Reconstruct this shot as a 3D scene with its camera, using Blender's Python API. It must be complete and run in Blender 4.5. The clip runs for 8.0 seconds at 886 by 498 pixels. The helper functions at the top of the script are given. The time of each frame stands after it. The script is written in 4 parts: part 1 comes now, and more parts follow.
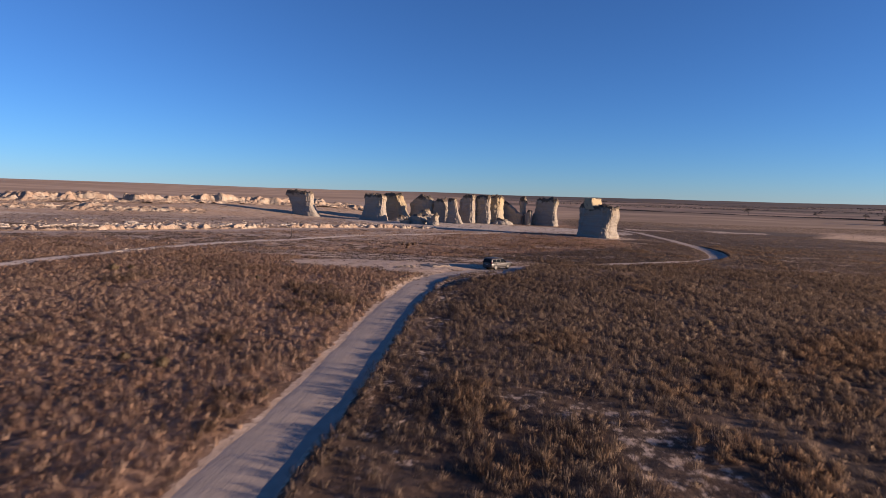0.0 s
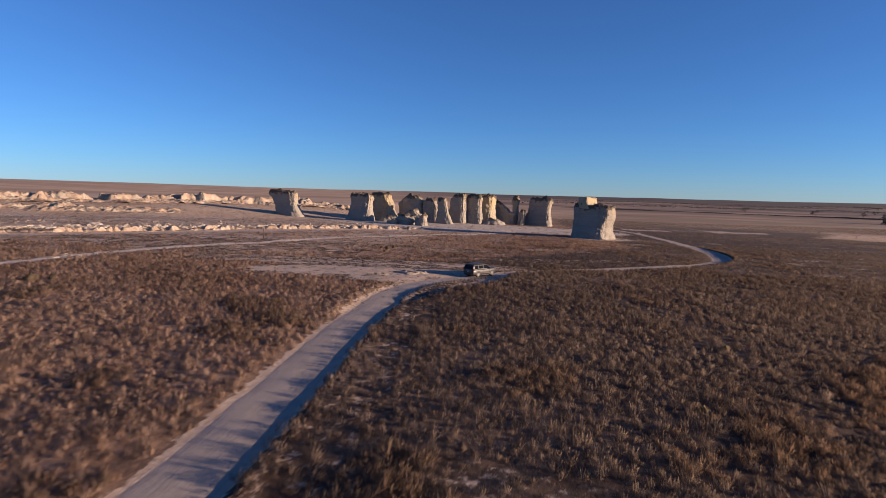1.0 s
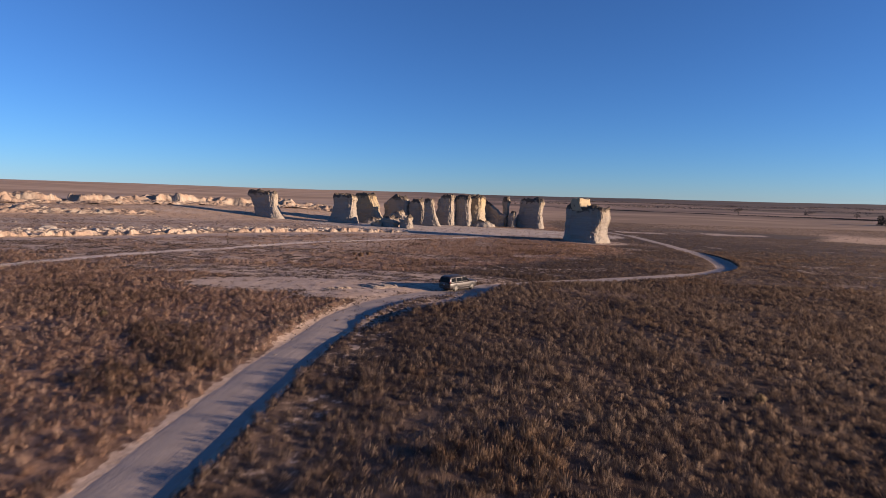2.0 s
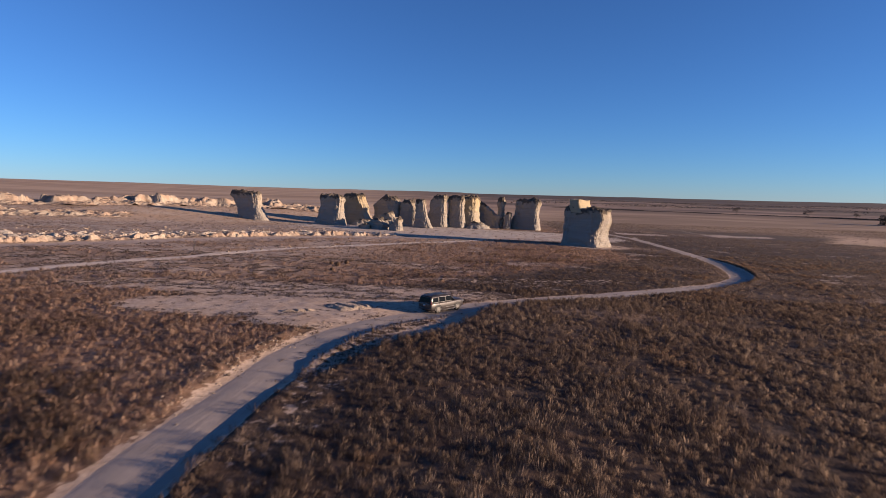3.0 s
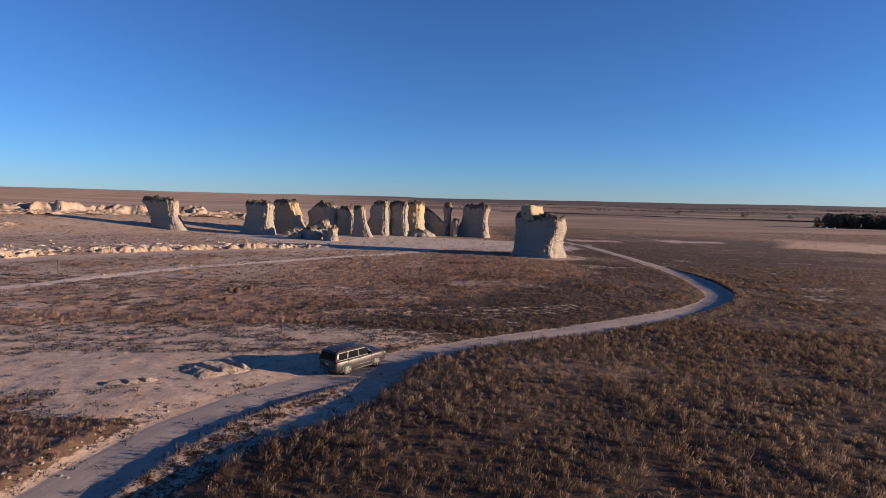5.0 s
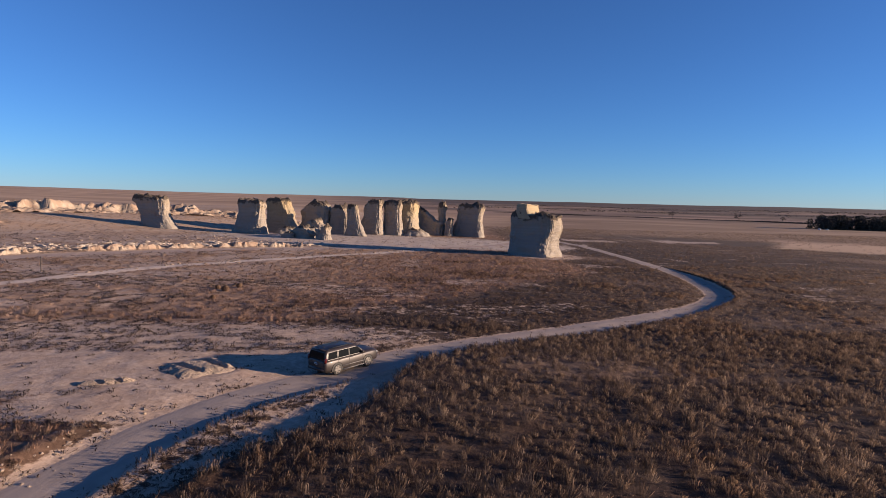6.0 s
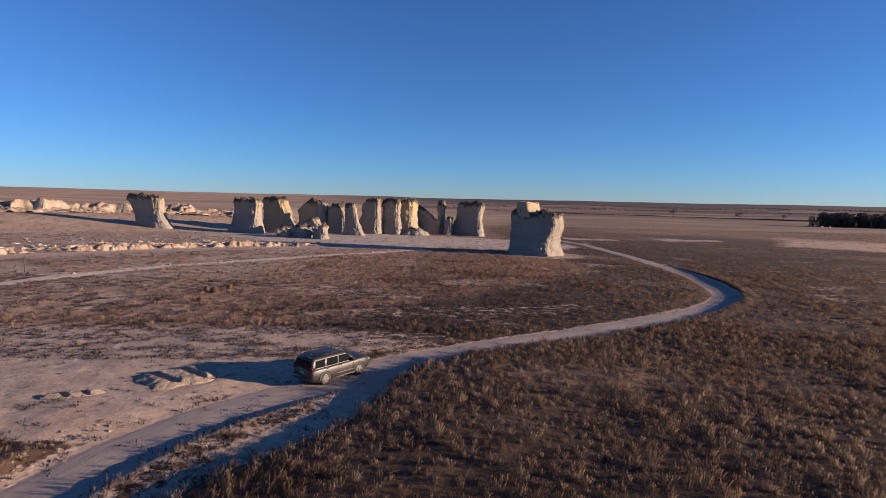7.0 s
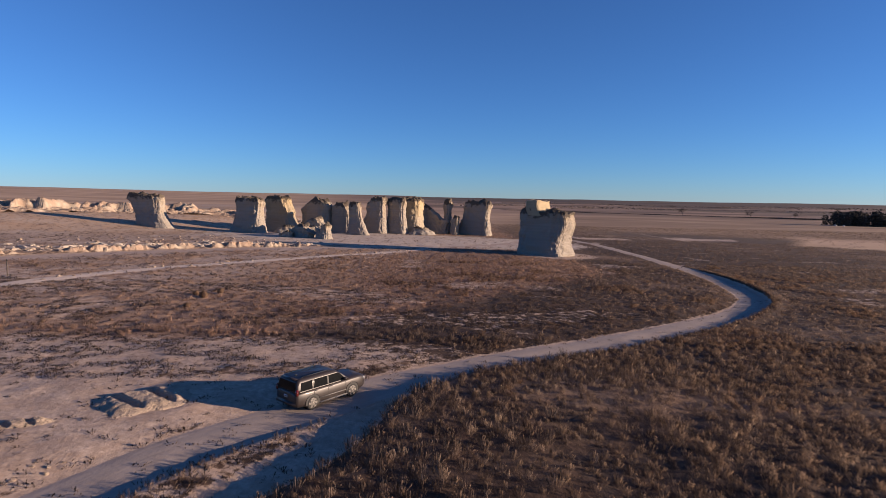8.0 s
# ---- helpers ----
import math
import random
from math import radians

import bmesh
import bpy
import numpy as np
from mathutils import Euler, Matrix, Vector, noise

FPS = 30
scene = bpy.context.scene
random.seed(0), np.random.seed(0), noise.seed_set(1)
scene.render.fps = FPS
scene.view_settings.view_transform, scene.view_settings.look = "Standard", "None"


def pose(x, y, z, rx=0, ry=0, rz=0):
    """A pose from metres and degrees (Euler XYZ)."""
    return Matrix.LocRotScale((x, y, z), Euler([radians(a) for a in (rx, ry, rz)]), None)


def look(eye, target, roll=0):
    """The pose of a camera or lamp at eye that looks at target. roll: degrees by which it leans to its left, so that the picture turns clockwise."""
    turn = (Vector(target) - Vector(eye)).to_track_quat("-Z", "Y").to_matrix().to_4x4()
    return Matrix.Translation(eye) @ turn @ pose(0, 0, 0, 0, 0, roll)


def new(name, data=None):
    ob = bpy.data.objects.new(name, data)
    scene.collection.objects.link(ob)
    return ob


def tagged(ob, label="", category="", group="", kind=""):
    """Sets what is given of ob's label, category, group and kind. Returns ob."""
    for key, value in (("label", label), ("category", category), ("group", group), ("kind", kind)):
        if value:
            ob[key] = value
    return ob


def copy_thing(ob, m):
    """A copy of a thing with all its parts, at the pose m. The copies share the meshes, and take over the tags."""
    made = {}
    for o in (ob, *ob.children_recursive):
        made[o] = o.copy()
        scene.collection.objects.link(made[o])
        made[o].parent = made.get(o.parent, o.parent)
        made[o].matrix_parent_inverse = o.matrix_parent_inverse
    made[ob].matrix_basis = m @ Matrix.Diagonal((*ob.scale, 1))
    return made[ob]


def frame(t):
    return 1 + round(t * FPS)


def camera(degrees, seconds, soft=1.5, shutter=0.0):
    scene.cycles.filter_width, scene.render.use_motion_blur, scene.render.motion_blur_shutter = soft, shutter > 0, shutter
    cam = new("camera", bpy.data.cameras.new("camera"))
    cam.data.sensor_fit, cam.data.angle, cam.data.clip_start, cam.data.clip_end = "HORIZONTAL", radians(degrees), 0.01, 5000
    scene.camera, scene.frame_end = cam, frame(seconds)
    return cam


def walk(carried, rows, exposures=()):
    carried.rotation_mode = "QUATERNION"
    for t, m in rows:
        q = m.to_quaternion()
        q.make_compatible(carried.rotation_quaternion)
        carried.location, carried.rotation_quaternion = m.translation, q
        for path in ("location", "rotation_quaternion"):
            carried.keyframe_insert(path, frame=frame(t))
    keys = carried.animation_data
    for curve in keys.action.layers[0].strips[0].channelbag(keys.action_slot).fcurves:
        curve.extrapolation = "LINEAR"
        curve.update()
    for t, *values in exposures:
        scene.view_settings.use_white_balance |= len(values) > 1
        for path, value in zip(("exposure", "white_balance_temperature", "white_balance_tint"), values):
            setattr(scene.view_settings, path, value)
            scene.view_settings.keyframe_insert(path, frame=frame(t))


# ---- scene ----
cam = camera(77.0, 8.0, soft=0.85, shutter=0.5)
PATH = [
    (0, (2.319, 3.642, 11.694), (2.113, 6.446, 11.422), 1.6),
    (0.5, (3.397, 8.622, 11.701), (3.198, 11.426, 11.428), 1.6),
    (1, (4.538, 13.639, 11.627), (4.351, 16.443, 11.353), 1.5),
    (1.5, (5.627, 18.889, 11.681), (5.448, 21.695, 11.406), 1.5),
    (1.7, (6.017, 21.082, 11.718), (5.852, 23.89, 11.448), 1.6),
    (2.8, (7.324, 32.982, 12.497), (7.186, 35.79, 12.221), 1.4),
    (3, (7.613, 35.141, 12.569), (7.477, 37.948, 12.293), 1.5),
    (3.5, (8.349, 40.676, 12.725), (8.22, 43.483, 12.449), 1.6),
    (4, (9.004, 46.214, 12.965), (8.948, 49.024, 12.69), 1.6),
    (4.5, (9.428, 50.946, 13.128), (9.488, 53.758, 12.868), 1.6),
    (4.7, (9.619, 52.04, 13.135), (9.709, 54.851, 12.881), 1.4),
    (5.8, (9.739, 54.551, 12.442), (9.885, 57.362, 12.199), 1.3),
    (6, (9.717, 54.96, 12.376), (9.864, 57.77, 12.133), 1.4),
    (6.5, (9.902, 56.11, 12.223), (10.049, 58.921, 11.976), 1.3),
    (7, (10.141, 57.894, 12.144), (10.288, 60.705, 11.896), 1.2),
    (7.5, (10.354, 60.231, 12.077), (10.493, 63.042, 11.825), 1.1),
    (8, (10.467, 62.962, 11.968), (10.58, 65.773, 11.715), 1.1),
]
walk(cam, [(t, look(eye, target, roll)) for t, eye, target, roll in PATH])

# ---- daylight: one low sun from the east and a clear sky ----
SUN_FROM = Vector((0.983, -0.18, 0.0)).normalized()
SUN_EL = radians(10.0)
world = bpy.data.worlds.new("clear_sky")
scene.world = world
world.use_nodes = True
wn, wl = world.node_tree.nodes, world.node_tree.links
sky = wn.new("ShaderNodeTexSky")
sky.sky_type = "NISHITA"
sky.sun_disc = False
sky.sun_elevation = SUN_EL + radians(1.5)
sky.sun_rotation = math.atan2(SUN_FROM.x, SUN_FROM.y)
sky.altitude = 900
sky.air_density, sky.dust_density, sky.ozone_density = 0.92, 0.0, 8.0
wn["Background"].inputs["Strength"].default_value = 0.086
wl.new(sky.outputs["Color"], wn["Background"].inputs["Color"])
sun = new("sun", bpy.data.lights.new("sun", "SUN"))
sun.data.energy, sun.data.angle, sun.data.color = 5.0, radians(0.55), (1.0, 0.83, 0.66)
d = Vector((SUN_FROM.x * math.cos(SUN_EL), SUN_FROM.y * math.cos(SUN_EL), math.sin(SUN_EL)))
sun.matrix_world = look(d * 500, (0, 0, 0))
scene.view_settings.exposure = 0.95
scene.view_settings.use_white_balance = True
scene.view_settings.white_balance_temperature, scene.view_settings.white_balance_tint = 7300, 20


# ---- material helpers ----
class Nodes:
    """A short way to write node trees."""

    def __init__(self, name, roughness=0.9):
        self.mat = bpy.data.materials.new(name)
        self.mat.use_nodes = True
        self.n, self.l = self.mat.node_tree.nodes, self.mat.node_tree.links
        self.bsdf = self.n["Principled BSDF"]
        self.bsdf.inputs["Roughness"].default_value = roughness
        self.bsdf.inputs["Specular IOR Level"].default_value = 0.2

    def put(self, value, socket):
        if isinstance(value, (int, float)):
            socket.default_value = value
        elif isinstance(value, tuple):
            socket.default_value = (*value, 1.0) if len(value) == 3 and socket.type == "RGBA" else value
        else:
            self.l.new(value, socket)

    def where(self, stretch=(1, 1, 1), local=False):
        if local:
            src = self.n.new("ShaderNodeTexCoord").outputs["Object"]
        else:
            src = self.n.new("ShaderNodeNewGeometry").outputs["Position"]
        m = self.n.new("ShaderNodeVectorMath")
        m.operation = "MULTIPLY"
        self.l.new(src, m.inputs[0])
        m.inputs[1].default_value = stretch
        return m.outputs[0]

    def noise(self, scale, at, detail=4.0, rough=0.55, distort=0.0):
        t = self.n.new("ShaderNodeTexNoise")
        t.inputs["Scale"].default_value = scale
        t.inputs["Detail"].default_value = detail
        t.inputs["Roughness"].default_value = rough
        t.inputs["Distortion"].default_value = distort
        self.l.new(at, t.inputs["Vector"])
        return t.outputs["Fac"]

    def attr(self, name):
        t = self.n.new("ShaderNodeAttribute")
        t.attribute_name = name
        return t.outputs["Fac"]

    def math(self, op, a, b=0.0, clamp=False):
        t = self.n.new("ShaderNodeMath")
        t.operation, t.use_clamp = op, clamp
        self.put(a, t.inputs[0])
        self.put(b, t.inputs[1])
        return t.outputs[0]

    def ramp(self, fac, lo, hi):
        t = self.n.new("ShaderNodeMapRange")
        t.interpolation_type = "SMOOTHSTEP"
        self.put(fac, t.inputs["Value"])
        t.inputs["From Min"].default_value, t.inputs["From Max"].default_value = lo, hi
        return t.outputs["Result"]

    def mix(self, fac, a, b, mode="MIX"):
        t = self.n.new("ShaderNodeMix")
        t.data_type, t.blend_type = "RGBA", mode
        self.put(fac, t.inputs["Factor"])
        self.put(a, t.inputs["A"])
        self.put(b, t.inputs["B"])
        return t.outputs["Result"]

    def colour(self, value):
        self.put(value, self.bsdf.inputs["Base Color"])

    def bump(self, height, strength, distance):
        t = self.n.new("ShaderNodeBump")
        t.inputs["Strength"].default_value, t.inputs["Distance"].default_value = strength, distance
        self.l.new(height, t.inputs["Height"])
        self.l.new(t.outputs["Normal"], self.bsdf.inputs["Normal"])


def ground_material():
    k = Nodes("dry_prairie", 0.95)
    p = k.where()
    fine = k.noise(2.2, p, 6, 0.7)
    mid = k.noise(0.28, p, 5, 0.6)
    big = k.noise(0.018, k.where((1, 1.6, 1)), 4, 0.55, 0.4)
    bands = k.noise(0.006, k.where((0.6, 1.3, 1)), 3, 0.5, 0.5)
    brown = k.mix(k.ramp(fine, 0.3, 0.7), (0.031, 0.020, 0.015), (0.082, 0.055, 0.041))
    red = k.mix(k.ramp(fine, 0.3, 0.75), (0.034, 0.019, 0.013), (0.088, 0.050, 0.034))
    grass = k.mix(k.ramp(mid, 0.35, 0.65), brown, red)
    tan = k.mix(k.ramp(fine, 0.25, 0.75), (0.21, 0.135, 0.092), (0.38, 0.255, 0.18))
    grass = k.mix(k.math("MULTIPLY", k.ramp(big, 0.48, 0.68), 0.55), grass, tan)
    # redder ground under the redder grass, painted paler for its sunlit look
    west_lit = k.mix(k.ramp(fine, 0.3, 0.72), (0.14, 0.080, 0.053), (0.30, 0.185, 0.126))
    grass = k.mix(k.math("MULTIPLY", k.attr("west_lit"), k.ramp(k.noise(0.12, p, 4, 0.6), 0.25, 0.55)), grass, west_lit)
    grass = k.mix(k.math("MULTIPLY", k.attr("dry"), k.ramp(mid, 0.2, 0.6)), grass, tan)
    # the plain's colour turns to a paler tan with distance from the origin
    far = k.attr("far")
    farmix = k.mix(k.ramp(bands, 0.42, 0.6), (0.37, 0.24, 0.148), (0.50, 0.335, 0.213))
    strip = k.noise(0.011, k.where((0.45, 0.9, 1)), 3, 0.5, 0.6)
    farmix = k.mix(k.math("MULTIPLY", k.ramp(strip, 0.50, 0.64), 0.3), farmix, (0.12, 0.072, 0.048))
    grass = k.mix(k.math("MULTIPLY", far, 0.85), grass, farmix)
    remote = k.mix(k.ramp(k.noise(0.004, k.where((0.5, 1.2, 1)), 6, 0.65, 0.4), 0.42, 0.58), (0.13, 0.085, 0.062), (0.32, 0.21, 0.145))
    grass = k.mix(k.attr("remote"), grass, remote)
    grass = k.mix(k.attr("stubble"), grass, k.mix(k.ramp(strip, 0.4, 0.62), (0.50, 0.335, 0.215), (0.38, 0.245, 0.155)))
    grass = k.mix(k.attr("scrub"), grass, (0.062, 0.045, 0.037))
    soil = k.mix(k.ramp(fine, 0.2, 0.8), (0.28, 0.203, 0.155), (0.55, 0.420, 0.328))
    soil = k.mix(k.math("MULTIPLY", k.ramp(mid, 0.35, 0.7), 0.5), soil, (0.32, 0.215, 0.150))
    white = k.mix(k.ramp(fine, 0.2, 0.8), (0.36, 0.285, 0.225), (0.58, 0.485, 0.395))
    soil = k.mix(k.math("MULTIPLY", k.attr("chalk"), k.ramp(mid, 0.25, 0.6)), soil, white)
    bare = k.attr("bare")
    ragged = k.math("ADD", bare, k.math("MULTIPLY", k.math("SUBTRACT", k.noise(1.2, p, 6, 0.7), 0.5), 1.6))
    k.colour(k.mix(k.ramp(ragged, 0.42, 0.62), grass, soil))
    k.bump(k.noise(3.5, p, 6, 0.7), 0.5, 0.12)
    return k.mat


def road_material(name, dust, packed):
    k = Nodes(name, 0.95)
    p = k.where()
    uv = k.n.new("ShaderNodeUVMap").outputs["UV"]
    s = k.n.new("ShaderNodeSeparateXYZ")
    k.l.new(uv, s.inputs[0])
    across = s.outputs["X"]
    v = k.n.new("ShaderNodeVectorMath")
    v.operation = "MULTIPLY"
    k.l.new(uv, v.inputs[0])
    v.inputs[1].default_value = (9.0, 0.22, 1)
    streak = k.noise(1.0, v.outputs[0], 5, 0.65, 0.3)
    # two packed wheel lanes at about 0.27 and 0.73 of the width
    lane = k.math("ABSOLUTE", k.math("SUBTRACT", k.math("ABSOLUTE", k.math("SUBTRACT", across, 0.5)), 0.22))
    lane = k.ramp(k.math("ADD", lane, k.math("MULTIPLY", k.math("SUBTRACT", streak, 0.5), 0.16)), 0.14, 0.03)
    c = k.mix(k.ramp(k.noise(0.8, p, 6, 0.65), 0.25, 0.75), tuple(x * 0.8 for x in dust), dust)
    c = k.mix(k.math("MULTIPLY", lane, 0.75), c, packed)
    c = k.mix(k.math("MULTIPLY", k.ramp(streak, 0.5, 0.75), 0.35), c, tuple(x * 0.62 for x in packed))
    k.colour(c)
    h = k.math("ADD", k.math("MULTIPLY", streak, 0.7), k.math("MULTIPLY", k.noise(6.0, p, 5, 0.7), 0.5))
    k.bump(h, 0.45, 0.06)
    return k.mat


def chalk_material(name, pale=(0.315, 0.272, 0.222), crust=True, turf=False, stain=(0.38, 0.29, 0.175)):
    k = Nodes(name, 0.92)
    p = k.where()
    strata = k.noise(1.0, k.where((0.05, 0.05, 1.7)), 5, 0.65, 0.2)
    blot = k.noise(0.55, p, 6, 0.65)
    fine = k.noise(3.0, p, 6, 0.7)
    c = k.mix(k.ramp(strata, 0.35, 0.68), tuple(x * 0.92 for x in pale), tuple(x * 1.04 for x in pale))
    c = k.mix(k.math("MULTIPLY", k.ramp(blot, 0.42, 0.7), 0.32), c, (0.33, 0.255, 0.16))
    c = k.mix(k.math("MULTIPLY", k.ramp(fine, 0.5, 0.8), 0.3), c, (0.20, 0.17, 0.14))
    if crust:
        # the lower beds are greyer
        bed = k.ramp(k.math("ADD", k.attr("level"), k.math("MULTIPLY", k.math("SUBTRACT", blot, 0.5), 0.35)), 0.58, 0.36)
        c = k.mix(k.math("MULTIPLY", bed, 0.45), c, (0.225, 0.205, 0.182))
        # rusty, lichen-dark crust on the old caprock, with runs down the face
        hn = k.attr("level")
        run = k.noise(0.9, k.where((1, 1, 0.14)), 5, 0.6)
        lower = k.ramp(k.math("ADD", hn, k.math("MULTIPLY", k.math("SUBTRACT", run, 0.5), 0.55)), 0.62, 0.98)
        c = k.mix(k.math("MULTIPLY", lower, 0.45), c, stain)
        cap = k.ramp(k.math("ADD", hn, k.math("MULTIPLY", k.math("SUBTRACT", blot, 0.5), 0.6)), 0.83, 0.93)
        c = k.mix(k.math("MULTIPLY", cap, 0.9), c, (0.075, 0.06, 0.048))
    if turf:
        patch = k.noise(0.13, k.where((1, 1.6, 1)), 5, 0.65, 0.4)
        c = k.mix(k.math("MULTIPLY", k.ramp(patch, 0.41, 0.54), 0.85), c, (0.33, 0.23, 0.165))
        sep = k.n.new("ShaderNodeSeparateXYZ")
        k.l.new(k.n.new("ShaderNodeNewGeometry").outputs["True Normal"], sep.inputs[0])
        flat = k.ramp(k.math("ADD", sep.outputs["Z"], k.math("MULTIPLY", k.math("SUBTRACT", blot, 0.5), 0.6)), 0.66, 0.9)
        c = k.mix(k.math("MULTIPLY", flat, 0.85), c, k.mix(k.ramp(fine, 0.3, 0.7), (0.09, 0.058, 0.043), (0.24, 0.17, 0.13)))
    k.colour(c)
    k.bump(k.math("ADD", fine, k.math("ADD", blot, k.math("MULTIPLY", strata, 0.25))), 0.8, 0.35)
    return k.mat


def grass_material(name, low, mid, high):
    k = Nodes(name, 0.8)
    tint = k.attr("tint")
    c = k.mix(k.ramp(tint, 0.0, 0.5), low, mid)
    c = k.mix(k.ramp(tint, 0.5, 1.0), c, high)
    # root ends are older and greyer than the seed heads
    c = k.mix(k.math("MULTIPLY", k.attr("tip"), 0.22), c, (0.32, 0.22, 0.16))
    k.colour(c)
    dome = k.n.new("ShaderNodeAttribute")
    dome.attribute_name = "dome"
    k.l.new(dome.outputs["Vector"], k.bsdf.inputs["Normal"])
    tr = k.n.new("ShaderNodeBsdfTranslucent")
    k.put(c, tr.inputs["Color"])
    m = k.n.new("ShaderNodeMixShader")
    m.inputs[0].default_value = 0.3
    k.l.new(k.bsdf.outputs[0], m.inputs[1])
    k.l.new(tr.outputs[0], m.inputs[2])
    k.l.new(m.outputs[0], k.n["Material Output"].inputs["Surface"])
    return k.mat


def plain(name, colour, roughness=0.5, metallic=0.0, coat=0.0, wear=0.15, scale=6.0):
    k = Nodes(name, roughness)
    k.bsdf.inputs["Metallic"].default_value = metallic
    k.bsdf.inputs["Specular IOR Level"].default_value = 0.5
    k.bsdf.inputs["Coat Weight"].default_value = coat
    k.bsdf.inputs["Coat Roughness"].default_value = 0.08
    f = k.noise(scale, k.where(local=True), 5, 0.6)
    k.colour(k.mix(k.ramp(f, 0.3, 0.7), tuple(c * (1 - wear) for c in colour), tuple(min(1, c * (1 + wear)) for c in colour)))
    return k.mat


M_GROUND = ground_material()
M_ROAD = road_material("pale_chalk_road", (0.38, 0.305, 0.255), (0.31, 0.255, 0.22))
M_DIRT = road_material("pink_dirt_road", (0.42, 0.315, 0.25), (0.37, 0.275, 0.22))
M_TRACK = road_material("faint_chalk_track", (0.58, 0.46, 0.37), (0.54, 0.43, 0.345))
M_CHALK = chalk_material("weathered_chalk")
# yellow-stained chalk, with warm reflected light mixed into its base colour
M_CHALK_GOLDLIT = chalk_material("gold_lit_chalk", (0.36, 0.29, 0.19), stain=(0.45, 0.31, 0.14))
M_CHALK_LOW = chalk_material("bleached_chalk", (0.44, 0.365, 0.295), crust=False)
M_CAP = chalk_material("yellow_chalk", (0.44, 0.35, 0.22), crust=False)
M_BLUFF = chalk_material("turfed_chalk_bluff", (0.41, 0.33, 0.255), crust=False, turf=True)
M_SOIL = chalk_material("crumbled_chalk_soil", (0.37, 0.285, 0.22), crust=False)
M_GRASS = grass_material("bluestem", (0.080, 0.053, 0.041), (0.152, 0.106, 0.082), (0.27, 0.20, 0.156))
# redder bluestem, with the west side's sunlit look lightened into its colour
M_REDGRASS_LIT = grass_material("red_bluestem_lit", (0.25, 0.136, 0.088), (0.41, 0.246, 0.168), (0.57, 0.385, 0.28))
M_SHORT = grass_material("short_grass", (0.11, 0.075, 0.053), (0.20, 0.142, 0.104), (0.33, 0.245, 0.183))
M_LOW = grass_material("dark_low_grass", (0.055, 0.037, 0.028), (0.11, 0.075, 0.056), (0.20, 0.145, 0.11))
M_BUNCH = grass_material("orange_bunch_grass", (0.108, 0.060, 0.037), (0.18, 0.107, 0.069), (0.265, 0.174, 0.115))
M_SHRUB = grass_material("yucca_and_shrub", (0.08, 0.066, 0.037), (0.17, 0.130, 0.075), (0.30, 0.225, 0.135))


# ---- the lie of the land ----
def lattice(ix, iy, seed):
    n = (ix.astype(np.int64) * 374761393 + iy.astype(np.int64) * 668265263 + seed * 974711) & 0x7FFFFFFF
    n = ((n ^ (n >> 13)) * 1274126177) & 0x7FFFFFFF
    return ((n ^ (n >> 16)) & 0xFFFF) / 65535.0


def value_noise(x, y, seed=0):
    ix, iy = np.floor(x), np.floor(y)
    fx, fy = x - ix, y - iy
    fx, fy = fx * fx * (3 - 2 * fx), fy * fy * (3 - 2 * fy)
    a, b = lattice(ix, iy, seed), lattice(ix + 1, iy, seed)
    c, e = lattice(ix, iy + 1, seed), lattice(ix + 1, iy + 1, seed)
    return (a * (1 - fx) + b * fx) * (1 - fy) + (c * (1 - fx) + e * fx) * fy


def fbm(x, y, seed=0, octaves=4):
    total, amp, norm = 0.0, 1.0, 0.0
    for i in range(octaves):
        total = total + amp * value_noise(x * 2 ** i, y * 2 ** i, seed + i * 17)
        norm += amp
        amp *= 0.5
    return total / norm


def step(a, b, v):
    q = np.clip((v - a) / (b - a), 0, 1)
    return q * q * (3 - 2 * q)


def smooth_line(points, spacing):
    """A Catmull-Rom curve through the points, at even steps."""
    p = [np.array(q, float) for q in points]
    p = [2 * p[0] - p[1]] + p + [2 * p[-1] - p[-2]]
    out = []
    for i in range(1, len(p) - 2):
        for t in np.linspace(0, 1, 24, endpoint=False):
            a, b, c, e = p[i - 1], p[i], p[i + 1], p[i + 2]
            out.append(0.5 * (2 * b + (c - a) * t + (2 * a - 5 * b + 4 * c - e) * t * t + (3 * b - a - 3 * c + e) * t ** 3))
    out.append(p[-2])
    out = np.array(out)
    s = np.concatenate([[0], np.cumsum(np.linalg.norm(np.diff(out, axis=0), axis=1))])
    q = np.arange(0, s[-1], spacing)
    return np.stack([np.interp(q, s, out[:, i]) for i in range(2)], 1)


ROAD = smooth_line([(-7.4, -60), (-7.2, 0), (-7.1, 23), (-6.6, 33), (-6.5, 45), (-6.4, 58), (-6.1, 68), (-5.6, 76), (-3.9, 83),
                    (-0.9, 88.4), (3.2, 93.4), (8.0, 98.6), (13.5, 102.8), (19, 106.6), (30, 113.2), (41, 121.0), (49.5, 128.8),
                    (57, 138.0), (61.5, 149), (64.5, 163), (65.8, 182), (66.8, 205), (67.6, 228), (67, 250), (62, 266), (52, 274)], 1.0)
FAR_ROAD = smooth_line([(-230, 20), (-150, 78), (-98, 118), (-72, 149), (-57, 168), (-34, 190), (-8, 203), (14, 214), (32, 228), (46, 250), (60, 268), (90, 282), (140, 292)], 2.0)
